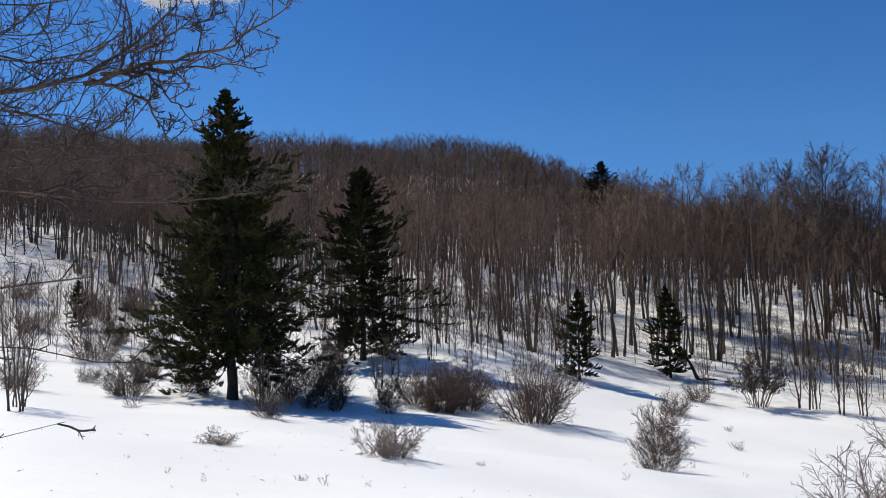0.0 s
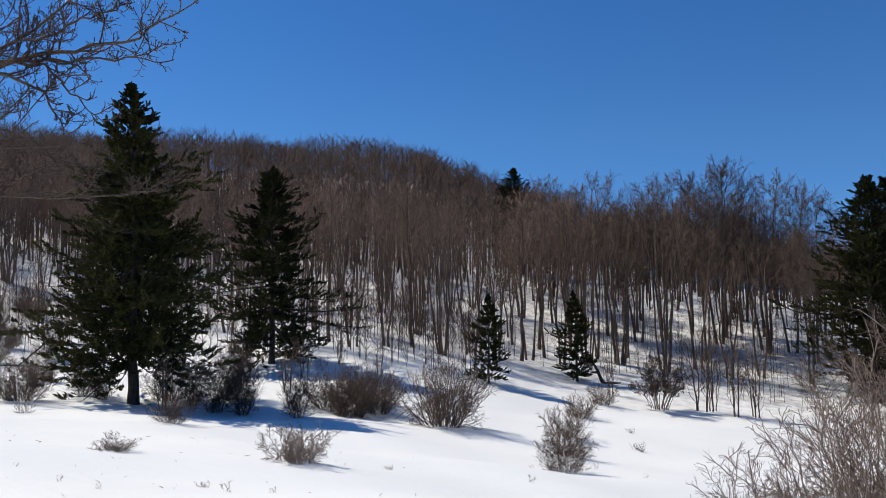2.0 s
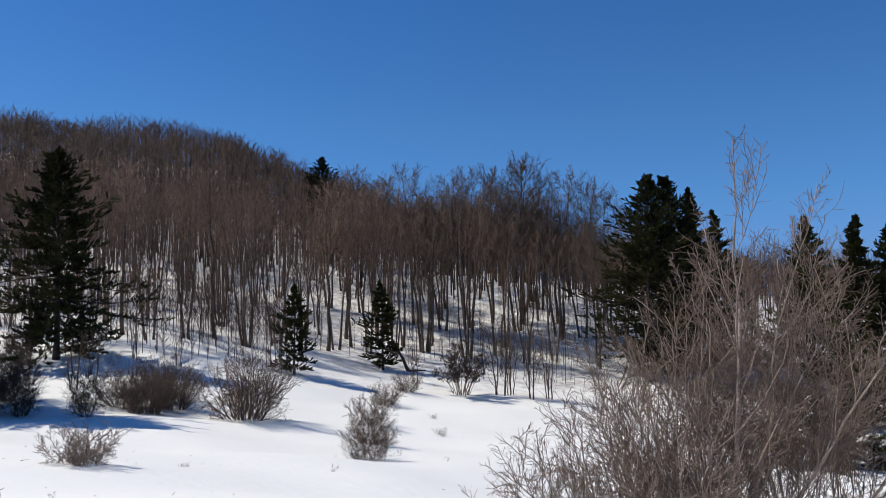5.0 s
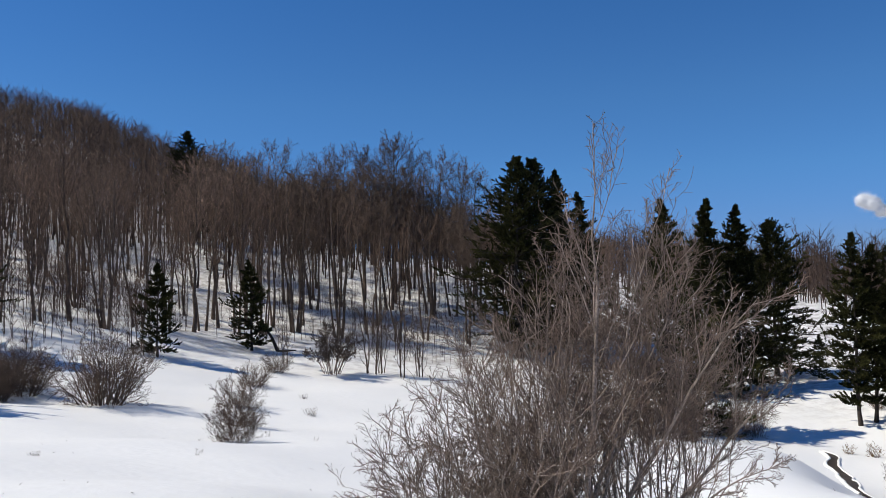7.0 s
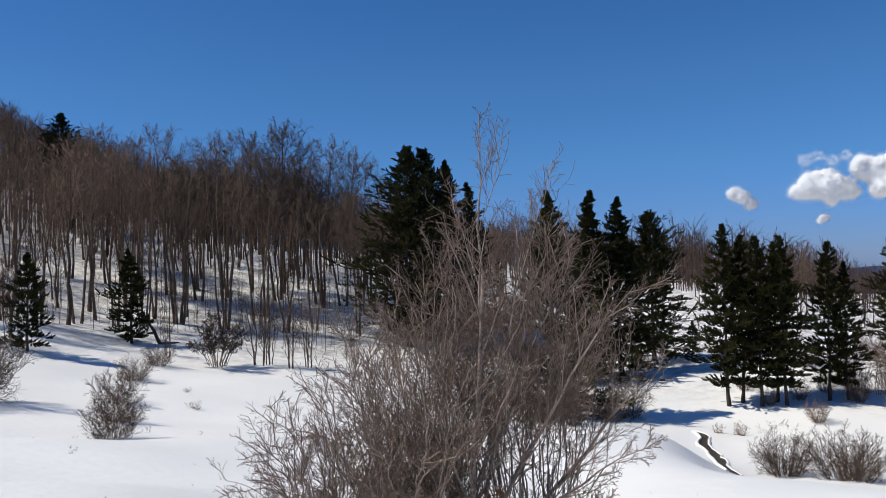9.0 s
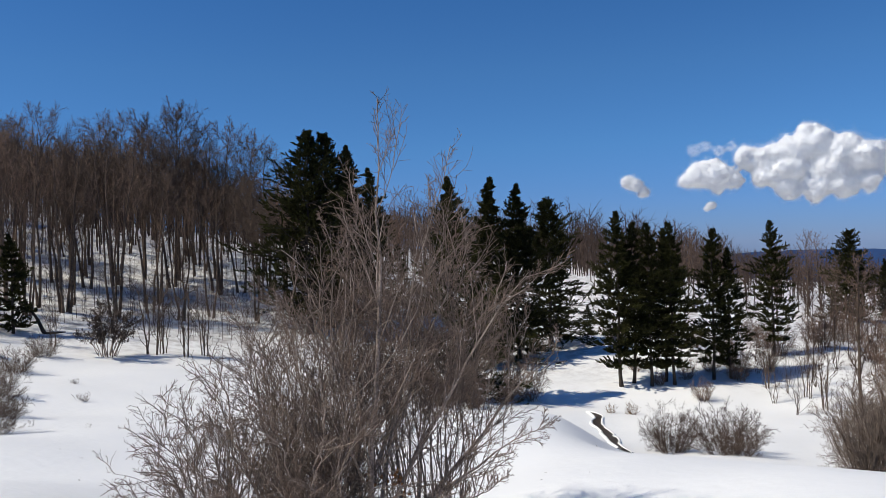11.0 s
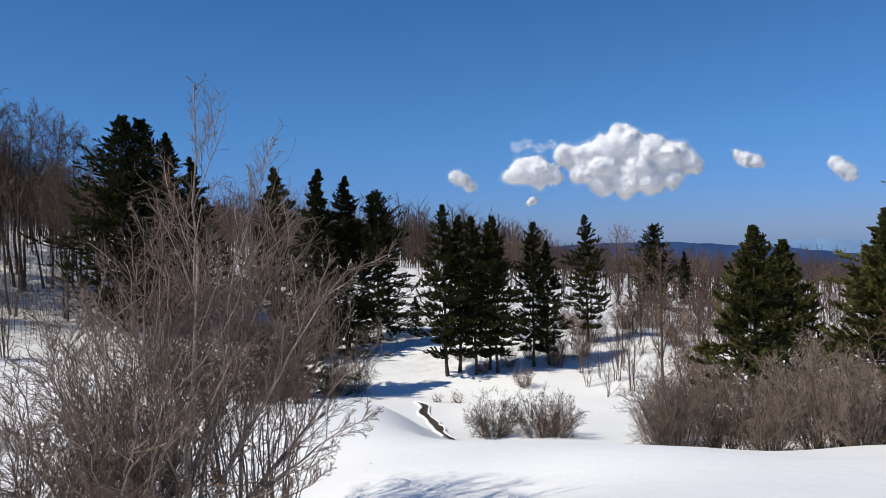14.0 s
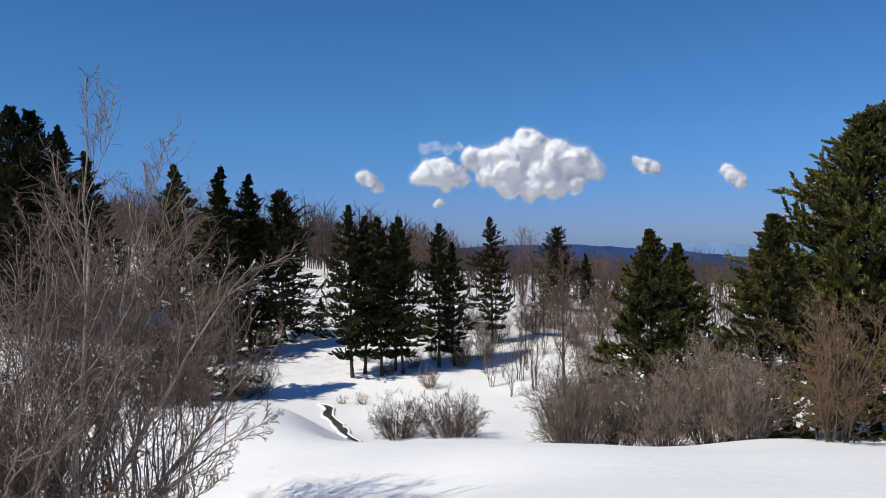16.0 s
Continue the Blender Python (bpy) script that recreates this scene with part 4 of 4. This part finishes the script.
# ---- the great thicket beside the standing place ----
def build_thicket():
    shrub = dome_bush(61, 4.9, 5.5, 95, TWIG_NEAR, "wide dense leafless brown thicket on the near slope", n1=11, n2=6, n3=2, fat=0.0030, r=0.017, bare=0.05, splay=0.95, shoot=(0.13, 0.30))
    flank = dome_bush(65, 2.8, 4.2, 52, TWIG_NEAR, "low dense leafless shrub on the flank of a thicket", n1=9, n2=6, n3=2, fat=0.0030, r=0.012, bare=0.05, splay=0.95, shoot=(0.15, 0.30))
    put(flank, 5.65, 10.2, 0, sink=0.1)
    put(shrub, 6.9, 9.9, 0, sink=0.1)
    back = dome_bush(63, 6.6, 5.2, 28, TWIG_NEAR, "tall reddish leafless shrub behind the near thicket", n1=10, n2=6, n3=2, r=0.015, bare=0.4, splay=0.6, shoot=(0.13, 0.28))
    put(back, 9.1, 10.0, 0, sink=0.1)
    side = dome_bush(64, 5.6, 4.2, 16, TWIG_NEAR, "fine-twigged reddish shrub crowding a young tree", n3=2, r=0.014, bare=0.45, splay=0.45, shoot=(0.13, 0.28))
    put(side, 8.7, 9.0, 0, sink=0.1)
    rng = np.random.default_rng(62)
    tree = thing("young_tree", "leafless young tree with pale arching limbs in a thicket", "tree")
    tops = ((0.22, 0.0, 6.25), (1.05, 0.3, 5.5), (-0.5, 0.5, 4.8), (2.3, -0.2, 4.1), (2.7, 0.2, 2.9), (2.5, -0.5, 2.0), (1.7, -0.8, 1.3), (-1.3, 0.3, 3.9), (1.5, 0.5, 4.7))
    feet = ((0, 0, -0.2), (0.1, 0.02, 0.6), (-0.05, 0, 0.3), (0.1, 0, 0.5), (0.15, -0.05, 0.2), (0.2, -0.1, 0.1), (0.25, -0.1, 0.0), (-0.15, 0, 0.0), (0.08, 0, 1.4))
    T = np.array([stem(rng, foot, top, 11, 0.05) for foot, top in zip(feet, tops)])
    sag = np.sin(np.linspace(0, 1, 11) * 3.1416)
    for i in (3, 4, 5, 6):
        T[i, :, 2] += 0.22 * sag
    R = np.outer((0.056, 0.032, 0.032, 0.036, 0.038, 0.034, 0.03, 0.034, 0.03), np.linspace(1, 0.08, 11))
    n = 13
    B, RB = grow(T, R, n, rng, (0.14, 0.97), (18, 50), (0.18, 0.38), 8, 0.16, 0.11, 0.5, 0.25, 0.55, 0.0055)
    for i in range(len(T)):
        wood = Shape()
        tubes(wood, T[i:i + 1], R[i:i + 1], 7)
        tubes(wood, B[i * n:i * n + n], RB[i * n:i * n + n], 4)
        part("stem", wood.mesh("stem", BARK_PALE), tree)
    fine = Shape()
    C, RC = grow(B, RB, 9, rng, (0.12, 1.0), (20, 55), (0.25, 0.55), 5, 0.14, 0.12, 0.6, 0.4, 0.35, 0.0036)
    tubes(fine, C, RC, 3)
    D, RD = grow(C, RC, 6, rng, (0.12, 1.0), (25, 70), (0.3, 0.65), 3, 0.06, 0.14, 0.7, 0.4, 0.35, 0.003)
    tubes(fine, D, RD, 3)
    part("crown", fine.mesh("crown", TWIG_NEAR), tree)
    # last year's leaves caught low in the fork
    leaves = Shape()
    p = np.array((0.35, 0.1, 1.15)) + rng.normal(size=(46, 1, 3)) * np.array((0.18, 0.12, 0.11))
    d = unit(rng.normal(size=(46, 1, 3)))
    e = sideways(d, rng)
    V = np.concatenate([p - d * 0.05, p + e * 0.028, p + d * 0.05, p - e * 0.028], 1)
    leaves.add(V, np.arange(len(V) * 4).reshape(-1, 4))
    tagged(part("dead_leaf", leaves.mesh("dead_leaf", LEAF, False), tree, "few dry ochre leaves"), kind="stuff")
    put(tree, 7.25, 9.0, -38.7, sink=0.1)


build_thicket()


# ---- the beech whose limbs hang in from outside: bearings and slopes of its limbs from the standing place ----
upper_limbs = (
    ((-28.8, 14.1), (-24.4, 15.1), (-20.8, 17.5), (-18.2, 20.7)),
    ((-24.0, 15.3), (-22.2, 15.9), (-19.7, 17.0), (-15.5, 18.0), (-13.6, 19.1), (-10.4, 21.3)),
    ((-23.0, 16.0), (-18.0, 16.8), (-14.8, 17.0), (-12.6, 18.3)),
    ((-23.0, 16.0), (-20.0, 16.2), (-18.0, 14.2), (-16.5, 12.9)),
    ((-23.6, 15.6), (-20.3, 14.6), (-18.2, 11.6)),
    ((-28.8, 13.7), (-25.0, 12.7), (-20.6, 11.6)),
    ((-28.9, 19.1), (-26.7, 19.7), (-24.2, 20.5)),
    ((-28.8, 16.6), (-24.6, 15.9), (-23.5, 16.6), (-21.6, 18.6)),
    ((-28.8, 16.3), (-26.9, 15.8), (-24.8, 15.7), (-23.1, 16.9)),
    ((-28.9, 17.4), (-27.4, 17.9), (-25.8, 17.6), (-25.0, 18.4)),
    ((-28.8, 13.0), (-26.9, 13.7), (-24.9, 13.2), (-22.5, 13.0)),
    ((-20.6, 17.5), (-18.7, 18.7), (-16.1, 19.9), (-14.9, 21.1)),
    ((-28.7, 11.2), (-26.8, 10.6), (-24.5, 10.9), (-22.2, 10.5)),
    ((-26.8, 9.7), (-24.5, 10.2), (-21.5, 11.4), (-19.0, 11.2)),
    ((-25.5, 7.9), (-24.2, 6.6), (-22.1, 6.3)),
    ((-15.4, 8.3), (-13.4, 8.9), (-11.9, 9.5)),
)
lower_limbs = (
    ((-28.7, 8.7), (-24.1, 7.5), (-18.3, 7.8), (-15.4, 8.3)),
    ((-27.6, 8.2), (-24.6, 8.8), (-21.8, 8.7), (-19.6, 10.0)),
    ((-28.7, 11.5), (-25.5, 11.6), (-23.2, 11.3)),
    ((-28.6, 1.7), (-28.0, 2.4), (-26.4, 3.0), (-23.4, 3.0)),
    ((-28.5, -0.9), (-26.0, -1.7), (-22.4, -3.2), (-19.3, -2.7)),
    ((-28.4, -7.6), (-26.6, -6.6), (-24.8, -6.1)),
)


def build_overhang():
    rng = np.random.default_rng(71)
    wood, fine = Shape(), Shape()
    foot = (-12.5, 5.5)
    gz = float(ground(*foot))
    trunk = stem(rng, (*foot, gz - 0.3), (-13.0, 5.8, gz + 13), 10, 0.12)
    tubes(wood, trunk[None], np.linspace(0.32, 0.06, 10)[None], 10)

    def limb(line, d, fork, r, root=None):
        """A limb through the given bearings, from the trunk or from a parent limb."""
        pts = [(d * math.sin(radians(a)), d * math.cos(radians(a)), 1.68 + d * math.tan(radians(e))) for a, e in line]
        if fork is not None:
            pts.insert(0, tuple(along(trunk[None], np.array([[fork]]))[0][0, 0]))
        pts = np.array(pts)
        s = np.concatenate([[0], np.cumsum(np.linalg.norm(np.diff(pts, axis=0), axis=1))])
        u = np.linspace(0, s[-1], 16)
        q = np.stack([np.interp(u, s, pts[:, c]) for c in range(3)], 1)
        q[1:-1] = (q[:-2] + 2 * q[1:-1] + q[2:]) / 4 + rng.normal(size=(14, 3)) * 0.025
        return q, r * np.linspace(1, 0.16, 16)

    limbs = []
    for line, d, fork, r in zip(upper_limbs, (11, 11, 11, 11, 11, 11.4, 11.6, 11.6, 11.3, 11.5, 11.6, 11, 11.2, 10.8, 10.6, 10.6), (0.33, None, None, None, None, 0.30, 0.5, 0.42, 0.38, 0.44, 0.32, None, 0.28, 0.27, None, None), (0.085, 0.036, 0.026, 0.026, 0.026, 0.06, 0.05, 0.05, 0.04, 0.035, 0.04, 0.022, 0.045, 0.04, 0.02, 0.016)):
        limbs.append(limb(line, d, fork, r))
    for line, d, fork, r in zip(lower_limbs, (10.6, 10.8, 11.2, 9.6, 9.6, 7.0), (0.24, None, 0.27, 0.14, 0.12, 0.08), (0.06, 0.035, 0.05, 0.045, 0.03, 0.016)):
        limbs.append(limb(line, d, fork, r))
    P, R = np.array([q for q, _ in limbs]), np.array([r for _, r in limbs])
    tubes(wood, P, R, 6)
    from_trunk = np.array([0, 5, 6, 7, 8, 9, 10, 12, 13, 16, 18])
    free = np.array([1, 2, 3, 4, 11, 14, 15, 17])
    bare = np.array([19, 20, 21])

    def twigs(ids, n, span, ln, n2, n3):
        B, RB = grow(P[ids], R[ids], n, rng, span, (30, 70), ln, 8, 0.16, 0.17, 0.6, 0.35, 0.3, 0.008)
        tubes(fine, B, RB, 4)
        C, RC = grow(B, RB, n2, rng, (0.12, 1.0), (35, 75), (0.25, 0.5), 6, 0.16, 0.22, 0.62, 0.5, 0.3, 0.0048)
        tubes(fine, C, RC, 3)
        D, RD = grow(C, RC, n3, rng, (0.12, 1.0), (35, 75), (0.2, 0.45), 3, 0.16, 0.2, 0.8, 0.9, 0.2, 0.0038)
        tubes(fine, D, RD, 3)

    twigs(from_trunk, 21, (0.42, 1.0), (0.07, 0.17), 8, 5)
    twigs(free, 15, (0.12, 1.0), (0.15, 0.36), 6, 4)
    twigs(bare, 4, (0.75, 1.0), (0.02, 0.05), 3, 2)
    tree = thing("beech_tree", "large leafless beech with long lichen-grey overhanging limbs", "tree")
    part("trunk", wood.mesh("trunk", BARK), tree, "grey trunk with long limbs")
    part("crown", fine.mesh("crown", TWIG_DARK), tree)


build_overhang()


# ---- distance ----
def painted_haze_material(name, colour, strength):
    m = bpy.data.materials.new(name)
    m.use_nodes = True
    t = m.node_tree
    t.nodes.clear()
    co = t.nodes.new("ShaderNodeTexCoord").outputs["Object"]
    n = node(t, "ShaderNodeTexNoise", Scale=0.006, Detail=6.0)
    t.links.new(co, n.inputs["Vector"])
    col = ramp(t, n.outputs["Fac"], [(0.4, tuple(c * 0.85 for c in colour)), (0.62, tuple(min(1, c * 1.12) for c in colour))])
    # the ridge glows evenly, so the hazy blue is all in its colour
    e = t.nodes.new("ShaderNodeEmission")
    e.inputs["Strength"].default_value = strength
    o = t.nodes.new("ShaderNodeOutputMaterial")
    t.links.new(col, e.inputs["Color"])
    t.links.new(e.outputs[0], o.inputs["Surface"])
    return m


def ridge(name, label, d, az, el, colour, rough, seed, low=-420):
    """A far mountain chain: a long solid ridge, its haze painted in as a glowing colour."""
    rng = np.random.default_rng(seed)
    a = np.linspace(az[0], az[-1], 160)
    top = d * np.tan(np.radians(np.interp(a, az, el))) + 1.7
    for k in range(1, 7):
        top += rough / k * np.sin(a * k * 0.9 + rng.uniform(0, 6))
    r = np.radians(a)
    rows = []
    for dd, zz in ((d - 250, np.full_like(top, low)), (d, top), (d + 250, np.full_like(top, low))):
        rows.append(np.stack([dd * np.sin(r), dd * np.cos(r), zz], -1))
    V = np.stack(rows, 1)
    i = np.arange(V.shape[0] * 3).reshape(-1, 3)
    q = np.stack([i[:-1, :-1], i[:-1, 1:], i[1:, 1:], i[1:, :-1]], -1).reshape(-1, 4)
    s = Shape()
    s.add(V, q)
    tagged(new(name, s.mesh(name, painted_haze_material(name, colour, 1.0))), label, "mountain", kind="structure")


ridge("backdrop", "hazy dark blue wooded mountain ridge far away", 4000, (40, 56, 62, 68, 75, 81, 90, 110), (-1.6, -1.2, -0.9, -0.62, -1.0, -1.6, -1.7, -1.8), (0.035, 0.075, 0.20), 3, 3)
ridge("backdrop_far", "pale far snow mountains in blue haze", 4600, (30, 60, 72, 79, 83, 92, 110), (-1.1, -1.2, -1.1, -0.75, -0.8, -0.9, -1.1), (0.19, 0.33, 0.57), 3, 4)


# ---- clouds ----
def cloud_material():
    m, t, b = material("cloud_white", 1.0, 0.0)
    b.inputs["Base Color"].default_value = (0.97, 0.97, 0.97, 1)
    soft = t.nodes.new("ShaderNodeBsdfTranslucent")
    soft.inputs["Color"].default_value = (0.75, 0.77, 0.80, 1)
    mix = t.nodes.new("ShaderNodeMixShader")
    mix.inputs["Fac"].default_value = 0.25
    t.links.new(b.outputs[0], mix.inputs[1])
    t.links.new(soft.outputs[0], mix.inputs[2])
    out = t.nodes["Material Output"]
    t.links.new(mix.outputs[0], out.inputs["Surface"])
    return m


CLOUD = cloud_material()


def cloud(puffs, seed, label, heap=7, loose=False):
    """Puffs (azimuth, elevation, half width in degrees) heaped 3.4 km off and melted into one body, with loose flakes of vapour round it; a loose cloud is flakes alone."""
    rng = np.random.default_rng(seed)
    rough = Shape()
    d = 3400
    bm = bmesh.new()
    bmesh.ops.create_icosphere(bm, subdivisions=3, radius=1)
    ball = np.array([v.co[:] for v in bm.verts])
    tri = np.array([[v.index for v in f.verts] for f in bm.faces])
    bm.free()
    small = min(w for _, _, w in puffs)
    for az, el, w in puffs:
        size = d * math.tan(radians(w)) * 1.13
        c = np.array([d * math.sin(radians(az)), d * math.cos(radians(az)), d * math.tan(radians(el)) + 1.7])
        spots = [(c, size * 0.95)]
        for _ in range(heap):
            v = unit(rng.normal(size=3) * np.array([1, 1, 0.8]) + np.array([0, 0, 0.2]))
            spots.append((c + v * size * rng.uniform(0.5, 0.8), size * rng.uniform(0.28, 0.5)))
        for q, r in spots:
            rough.add(ball * r * np.array([1, 1, 0.85]) + q, None, tri)
    lumps = new("cloud", rough.mesh("cloud", CLOUD))
    melt = lumps.modifiers.new("melt", "REMESH")
    melt.mode, melt.voxel_size = "VOXEL", max(4.0, d * math.tan(radians(small)) * 0.2)
    ease = lumps.modifiers.new("ease", "SMOOTH")
    ease.iterations, ease.factor = 9, 0.6
    bpy.context.view_layer.update()
    me = bpy.data.meshes.new_from_object(lumps.evaluated_get(bpy.context.evaluated_depsgraph_get()))
    lumps.modifiers.clear()
    n = len(me.vertices)
    co, no = np.empty(n * 3, np.float32), np.empty(n * 3, np.float32)
    me.vertices.foreach_get("co", co)
    me.vertices.foreach_get("normal", no)
    co, no = co.reshape(-1, 3), no.reshape(-1, 3)
    span = d * math.tan(radians(small))
    wave = np.array([noise.noise(Vector(p) / span * 0.9) * 0.28 + noise.noise(Vector(p) / span * 2.1) * 0.20 + noise.noise(Vector(p) / span * 4.2) * 0.14 for p in co])
    faces = [tuple(p.vertices) for p in me.polygons]
    body = bpy.data.meshes.new("cloud")
    body.from_pydata((co + no * ((wave - 0.15) * span)[:, None]).tolist(), [], faces)
    body.polygons.foreach_set("use_smooth", [True] * len(faces))
    body.materials.append(CLOUD)
    # loose flakes of vapour, thinning outwards, so that the rim frays
    m = int(n * 0.9 if loose else min(60000, n * 9))
    pick = rng.integers(0, n, m)
    far = rng.exponential(0.30, m) * np.clip(0.6 + 2.6 * wave[pick], 0.1, 1.8)
    at = co[pick] + no[pick] * ((wave[pick] - 0.14 + far) * span)[:, None] + rng.normal(size=(m, 3)) * 0.05 * span
    face = unit(no[pick] + rng.normal(size=(m, 3)) * 0.12)
    e1 = sideways(face, rng)
    e2 = np.cross(face, e1)
    big = np.clip(span * rng.uniform(0.03, 0.09, m), 1.6, 4.2)[:, None] * np.exp(-far * 1.1)[:, None]
    V = np.stack([at + e1 * big, at - e1 * big * 0.5 + e2 * big * 0.9, at - e1 * big * 0.5 - e2 * big * 0.9], 1).reshape(-1, 3)
    wisps = Shape()
    wisps.add(V, None, np.arange(len(V)).reshape(-1, 3))
    if loose:
        lumps.data = wisps.mesh("cloud", CLOUD, False)
        tagged(lumps, label, "cloud", kind="stuff")
        return
    lumps.data = body
    tagged(part("veil", wisps.mesh("veil", CLOUD, False), lumps, "thin ragged white wisps"), kind="stuff")
    tagged(lumps, label, "cloud")


cloud(((60.6, 4.5, 1.0), (61.5, 4.4, 1.1), (62.6, 4.0, 0.7), (59.7, 4.1, 0.6), (63.6, 5.4, 0.9), (65.0, 5.3, 1.0), (66.3, 5.6, 1.2), (67.6, 5.9, 1.35), (69.2, 5.5, 1.3), (70.6, 5.0, 1.2), (71.8, 4.5, 0.8),
       (66.0, 3.4, 0.9), (67.6, 3.4, 1.0), (69.2, 3.3, 0.9), (64.6, 4.2, 0.9), (68.6, 4.4, 1.3), (66.2, 4.6, 1.2), (64.8, 4.9, 1.0), (70.6, 3.6, 0.7)), 81, "large white cumulus cloud with grey base")
cloud(((56.3, 4.0, 0.5), (55.8, 4.2, 0.45), (56.8, 3.5, 0.4)), 82, "small white ragged cloud")
cloud(((61.2, 2.4, 0.3), (60.9, 2.2, 0.2)), 83, "tiny white cloud wisp")
cloud(((75.3, 4.6, 0.5), (76.0, 4.4, 0.4), (74.8, 4.9, 0.3)), 84, "small bright white cloud")
cloud(((81.0, 3.7, 0.5), (80.6, 4.1, 0.4), (81.5, 3.2, 0.4)), 85, "small white cloud above the haze")
cloud(((-19.5, 21.5, 1.3), (-17.0, 21.8, 1.2), (-14.8, 22.2, 1.1), (-22.0, 21.9, 1.2)), 86, "white cloud edge high above the branches")
cloud(((60.2, 6.1, 0.45), (60.9, 6.3, 0.4), (61.8, 6.0, 0.4), (62.6, 6.2, 0.35)), 88, "faint torn wisp of white cloud", 4, True)
